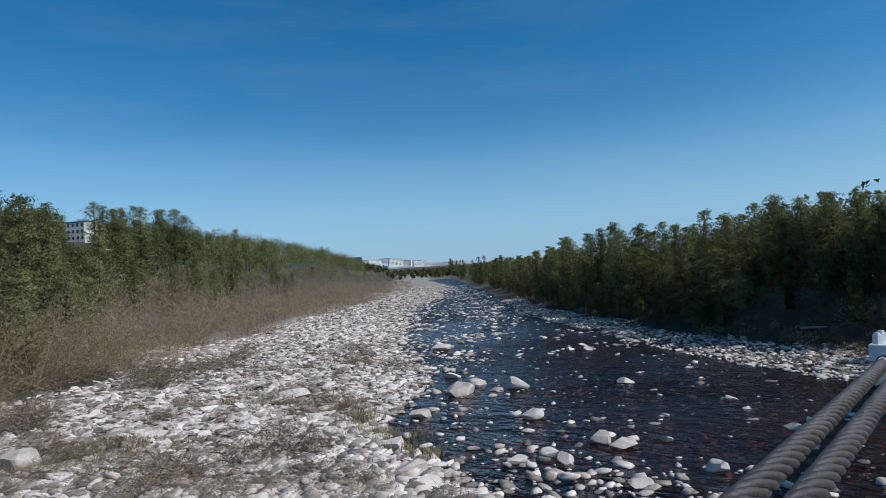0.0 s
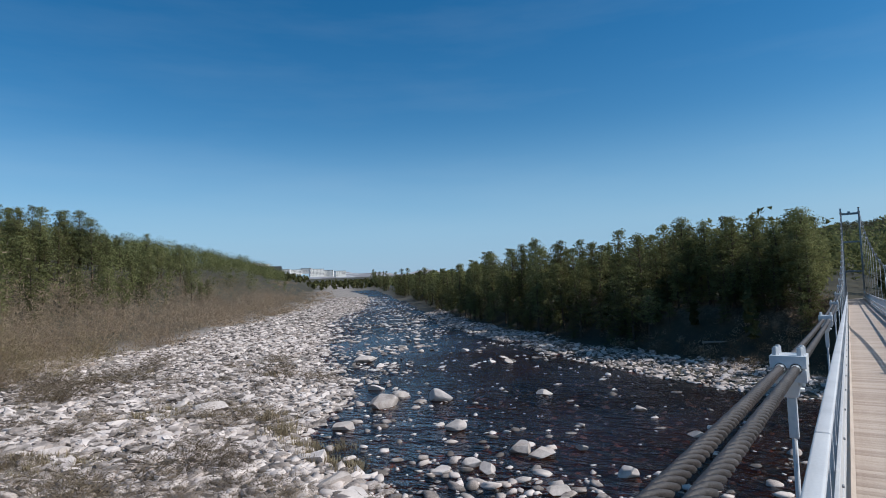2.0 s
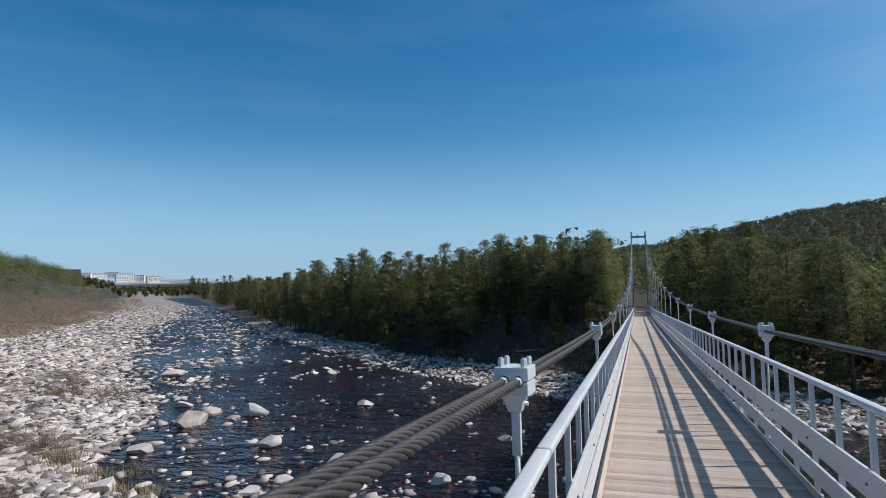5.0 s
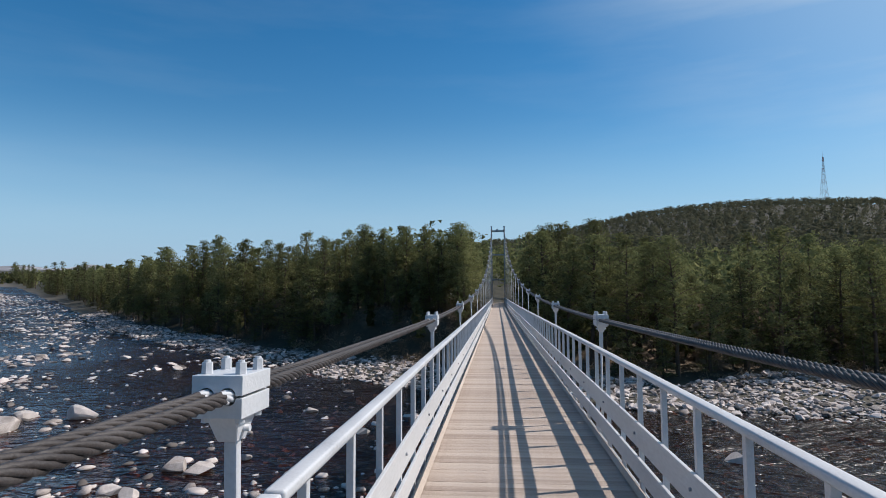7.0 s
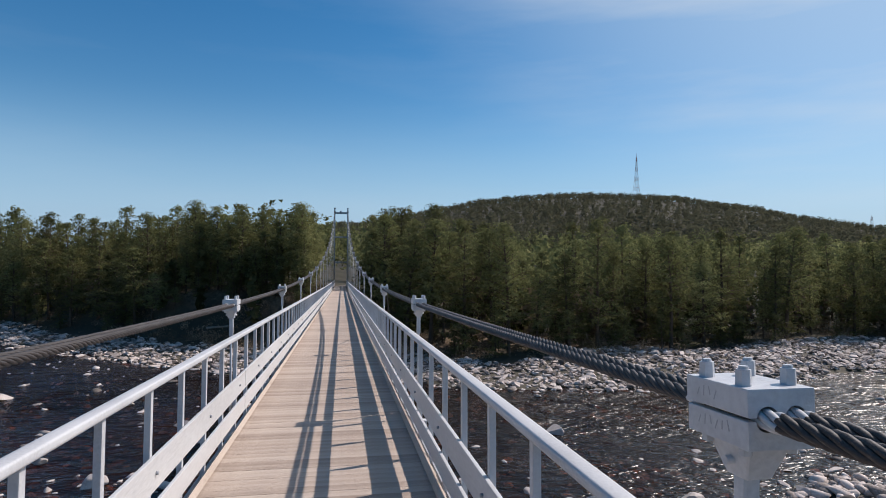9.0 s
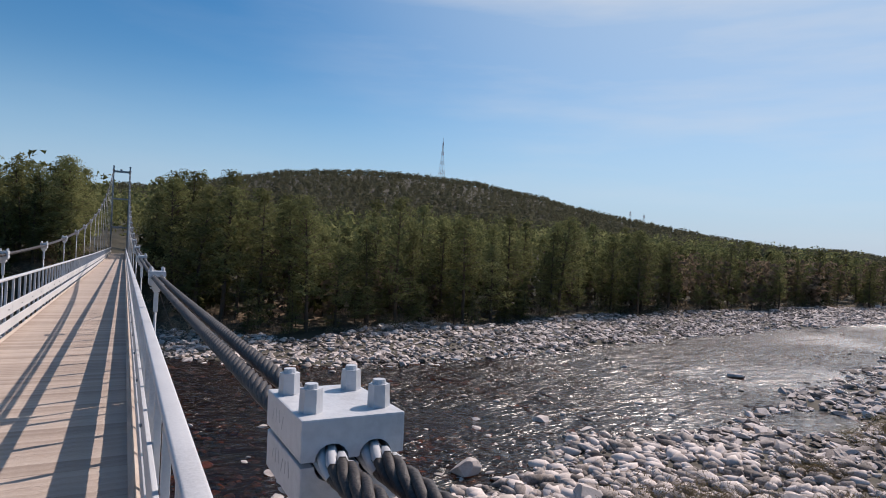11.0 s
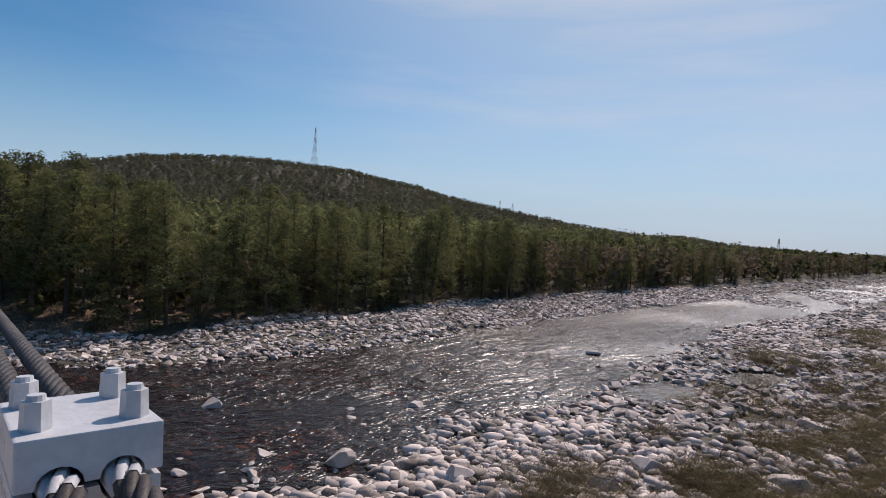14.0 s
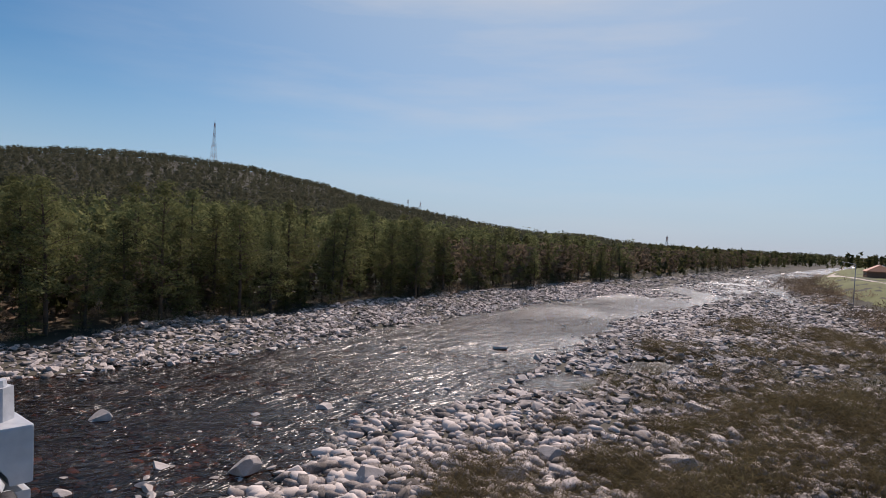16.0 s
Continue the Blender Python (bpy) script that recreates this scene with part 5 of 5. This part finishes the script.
x, y = sector(5000, 40, 86, 26, 95, 0.4)
d = bank_near(x, y)
k = (d > 0.5) & (d < 30) & (wobble(x + 7, y, 4.5) > 0.6)
grass_tufts("bar_grass", "dry yellow grass tufts among the stones", x[k], y[k], 0.55, 31, GRASS)
spots = np.array([(-39.9, 32.0), (-38.6, 31.0), (-35.2, 29.6), (-33.8, 29.0), (-31.0, 27.9), (-32.1, 31.3), (-28.2, 28.0), (-61.9, 49.9), (-43.5, 33.6)])
p = spots[RS.randint(0, len(spots), 260)] + RS.normal(0, 0.75, (260, 2))
grass_tufts("sedge_tussocks", "tan sedge tussocks at the edge of the bar", p[:, 0], p[:, 1], 0.85, 33, GRASS)
x, y = sector(7000, -98, -30, 26, 120, 0.4)
d = bank_near(x, y)
k = (d > 5) & (ground_z(x, y) > WATER_Z + 0.1) & (lawn_in(x, y) < -8) & (wobble(x + 3, y, 5.0) > 0.2)
grass_tufts("island_grass", "dry olive grass on the stony island", x[k], y[k], 0.34, 32, OLIVE)

# ---- meadow, path and buildings downstream ----
def lawn_mesh():
    xs, u = np.meshgrid(np.linspace(70, 520, 120), np.linspace(0, 1, 40), indexing="ij")
    y0 = np.interp(xs, LAWN_X, LAWN_Y) - 4
    ys = y0 - u * 90
    v = np.stack([xs, ys, ground_z(xs, ys) + 0.03], -1).reshape(-1, 3)
    i, j = np.meshgrid(np.arange(119), np.arange(39), indexing="ij")
    f = np.stack([i * 40 + j, i * 40 + j + 1, (i + 1) * 40 + j + 1, (i + 1) * 40 + j], -1).reshape(-1, 4)
    return mesh_data("lawn", v, f, LAWN, True)


tagged(part("lawn", lawn_mesh(), None, None), "olive spring grass of a riverside meadow", "lawn", kind="structure")
xs = np.linspace(110, 330, 60)
yc = np.interp(xs, LAWN_X, LAWN_Y) - 14 - 6 * np.sin((xs - 110) / 40)
pv = np.stack([np.stack([xs, yc + 1.1, ground_z(xs, yc + 1.1) + 0.09], 1), np.stack([xs, yc - 1.1, ground_z(xs, yc - 1.1) + 0.09], 1)], 1).reshape(-1, 3)
pf = np.array([(2 * i, 2 * i + 1, 2 * i + 3, 2 * i + 2) for i in range(59)])
tagged(part("footpath", mesh_data("footpath", pv, pf, EDGE), None, None), "pale gravel footpath curving through the meadow", "path", kind="structure")


def house(x, y, w, d, h, roof_h, turn, label, roof_mat, wall_mat=None, storeys=1, cols=4, base=None):
    """A building: walls, roof and a grid of windows on its two long faces."""
    z = float(ground_z(x, y)) if base is None else base
    t = thing("house" if storeys < 3 else "apartment_building", label, "building", pose(x, y, z, 0, 0, turn))
    wall = part("wall", bm_box((w, d, h + 3), (0, 0, h / 2 - 1.5)), wall_mat or CONCRETE, t)
    bm = bmesh.new()
    o = 0.4
    if roof_h > 0.6:
        vs = [bm.verts.new(p) for p in ((-w / 2 - o, -d / 2 - o, h), (w / 2 + o, -d / 2 - o, h), (w / 2 + o, d / 2 + o, h), (-w / 2 - o, d / 2 + o, h), (-w / 2 + d / 3, 0, h + roof_h), (w / 2 - d / 3, 0, h + roof_h))]
        for q in ((0, 1, 5, 4), (1, 2, 5), (2, 3, 4, 5), (3, 0, 4), (3, 2, 1, 0)):
            bm.faces.new([vs[i] for i in q])
    else:
        add_box(bm, (w + o, d + o, max(0.3, roof_h)), (0, 0, h + 0.2), 0.05)
    part("roof", bm, roof_mat, t)
    ww, wh = w / cols * 0.45, h / storeys * 0.5
    pane = bm_box((ww, 0.12, wh))
    me = bpy.data.meshes.new("window")
    pane.to_mesh(me)
    pane.free()
    me.materials.append(PANE)
    for s in range(storeys):
        for c in range(cols):
            for side in (-1, 1):
                part("window", me, None, t, m=pose(-w / 2 + (c + 0.5) * w / cols, side * (d / 2 + 0.02), (s + 0.55) * h / storeys))
    return t


def at(az, r):
    a = math.radians(az)
    return -math.sin(a) * r, math.cos(a) * r


x, y = at(-85.0, 262)
house(x, y, 10, 8, 2.2, 2.4, 12, "low house with an orange metal roof by the meadow", ORANGE, RUST)
x, y = at(-87.0, 270)
house(x, y, 14, 8, 2.8, 1.6, 20, "long low house with an orange roof", ORANGE, RUST)
x, y = at(72.9, 335)
house(x, y, 15, 12, 15, 0.5, 30, "pale five-storey apartment block above the pines", ROOFING, storeys=5, cols=6, base=20.0)
TOWN = ((54.0, 1500, 30, 11, 4, 47), (52.9, 1480, 26, 9, 3, 46), (51.9, 1450, 36, 13, 4, 39), (50.9, 1430, 22, 10, 3, 39), (49.4, 1400, 40, 12, 4, 22), (48.1, 1420, 28, 9, 3, 24),
        (47.1, 1500, 26, 10, 4, 27), (46.2, 1480, 34, 16, 5, 18), (45.2, 1490, 30, 13, 5, 17), (44.0, 1520, 26, 12, 4, 16), (51.5, 1300, 20, 5, 2, 24), (48.8, 1280, 26, 6, 2, 15))
for k, (az, r, w, h, st, base) in enumerate(TOWN):
    x, y = at(az, r)
    house(x, y, w, 14, h, 0.5, az + (12 if k % 2 else -9), "pale distant town block with rows of windows", ROOFING, WHITEWASH, storeys=st, cols=10, base=base)
x, y = at(50.2, 1380)
house(x, y, 40, 16, 20, 0.5, 54, "dark grey distant office block on the ridge", ROOFING, ROOFING, storeys=5, cols=10, base=21)


# snow-streaked fells far behind the town
fells = bpy.data.meshes.new("fells")
fa, fr = np.meshgrid(np.radians(np.linspace(30, 56, 120)), np.array([3300.0, 3700, 4100, 4500]), indexing="ij")
fz = np.array([-40.0, 30, 62, 20]) * (0.62 + 0.30 * np.sin(fa * 31) * np.sin(fa * 13 + 1) + 0.14 * np.sin(fa * 83)) * np.array([1, 1, 1, 1])
fv = np.stack([-np.sin(fa) * fr, np.cos(fa) * fr, fz + 8], -1).reshape(-1, 3)
fi, fj = np.meshgrid(np.arange(119), np.arange(3), indexing="ij")
ff = np.stack([fi * 4 + fj, fi * 4 + fj + 1, fi * 4 + fj + 5, fi * 4 + fj + 4], -1).reshape(-1, 4)
tagged(part("backdrop_fells", mesh_data("fells", fv, ff, FELL, True), None, None), "distant bare fells streaked with snow", "hills", kind="structure")

# lamp post on the meadow
x, y = at(-83.3, 150)
z = float(ground_z(x, y))
lamp = thing("street_lamp", "thin dark lamp post beside the meadow path", "lamp post", pose(x, y, z))
part("pole", bm_tube((0, 0, -0.3), (0, 0, 9.5), 0.09, 0.06), STEEL, lamp)
part("arm", bm_tube((0, 0, 9.4), (0, 1.6, 9.8), 0.05), STEEL, lamp)
part("lantern", bm_box((0.3, 0.8, 0.16), (0, 2.0, 9.8), 0.04), STEEL, lamp)


def lattice_mast(x, y, height, foot, bands, label):
    z = float(ground_z(x, y))
    t = thing("lattice_mast", label, "mast", pose(x, y, z))
    for k in range(bands):
        a, b = k / bands, (k + 1) / bands
        wa, wb = foot * (1 - a) ** 1.4 + 0.7, foot * (1 - b) ** 1.4 + 0.7
        bm = bmesh.new()
        cs = ((-1, -1), (1, -1), (1, 1), (-1, 1))
        for i, (sx, sy) in enumerate(cs):
            nx, ny = cs[(i + 1) % 4]
            add_tube(bm, (sx * wa, sy * wa, a * height - (2 if k == 0 else 0)), (sx * wb, sy * wb, b * height), 0.16, sides=4)
            add_tube(bm, (sx * wa, sy * wa, a * height), (nx * wb, ny * wb, b * height), 0.12, sides=4)
            add_tube(bm, (nx * wa, ny * wa, a * height), (sx * wb, sy * wb, b * height), 0.12, sides=4)
        part("section", bm, MASTRED if k % 2 == 0 else MASTWHITE, t)
    part("antenna", bm_tube((0, 0, height), (0, 0, height * 1.10), 0.25, 0.1, 6), MASTRED, t)
    return t


lattice_mast(*at(-27.6, 1120), 78, 5.0, 9, "tall red and white lattice radio mast on the hilltop")
for az, r in ((-45.4, 1120), (-46.6, 1130), (-69.5, 900)):
    lattice_mast(*at(az, r), 24, 2.2, 3, "distant steel lattice power pylon")

# log washed up on the far bank
x, y = -14.0, 78.0
lg = part("driftwood_log", bm_tube((-2.2, 0, 0), (2.2, 0.5, 0.25), 0.13, 0.08), DRIFT, None, m=pose(x, y, float(ground_z(x, y)) + 0.2))
tagged(lg, "bleached driftwood log on the stony shore", "log")
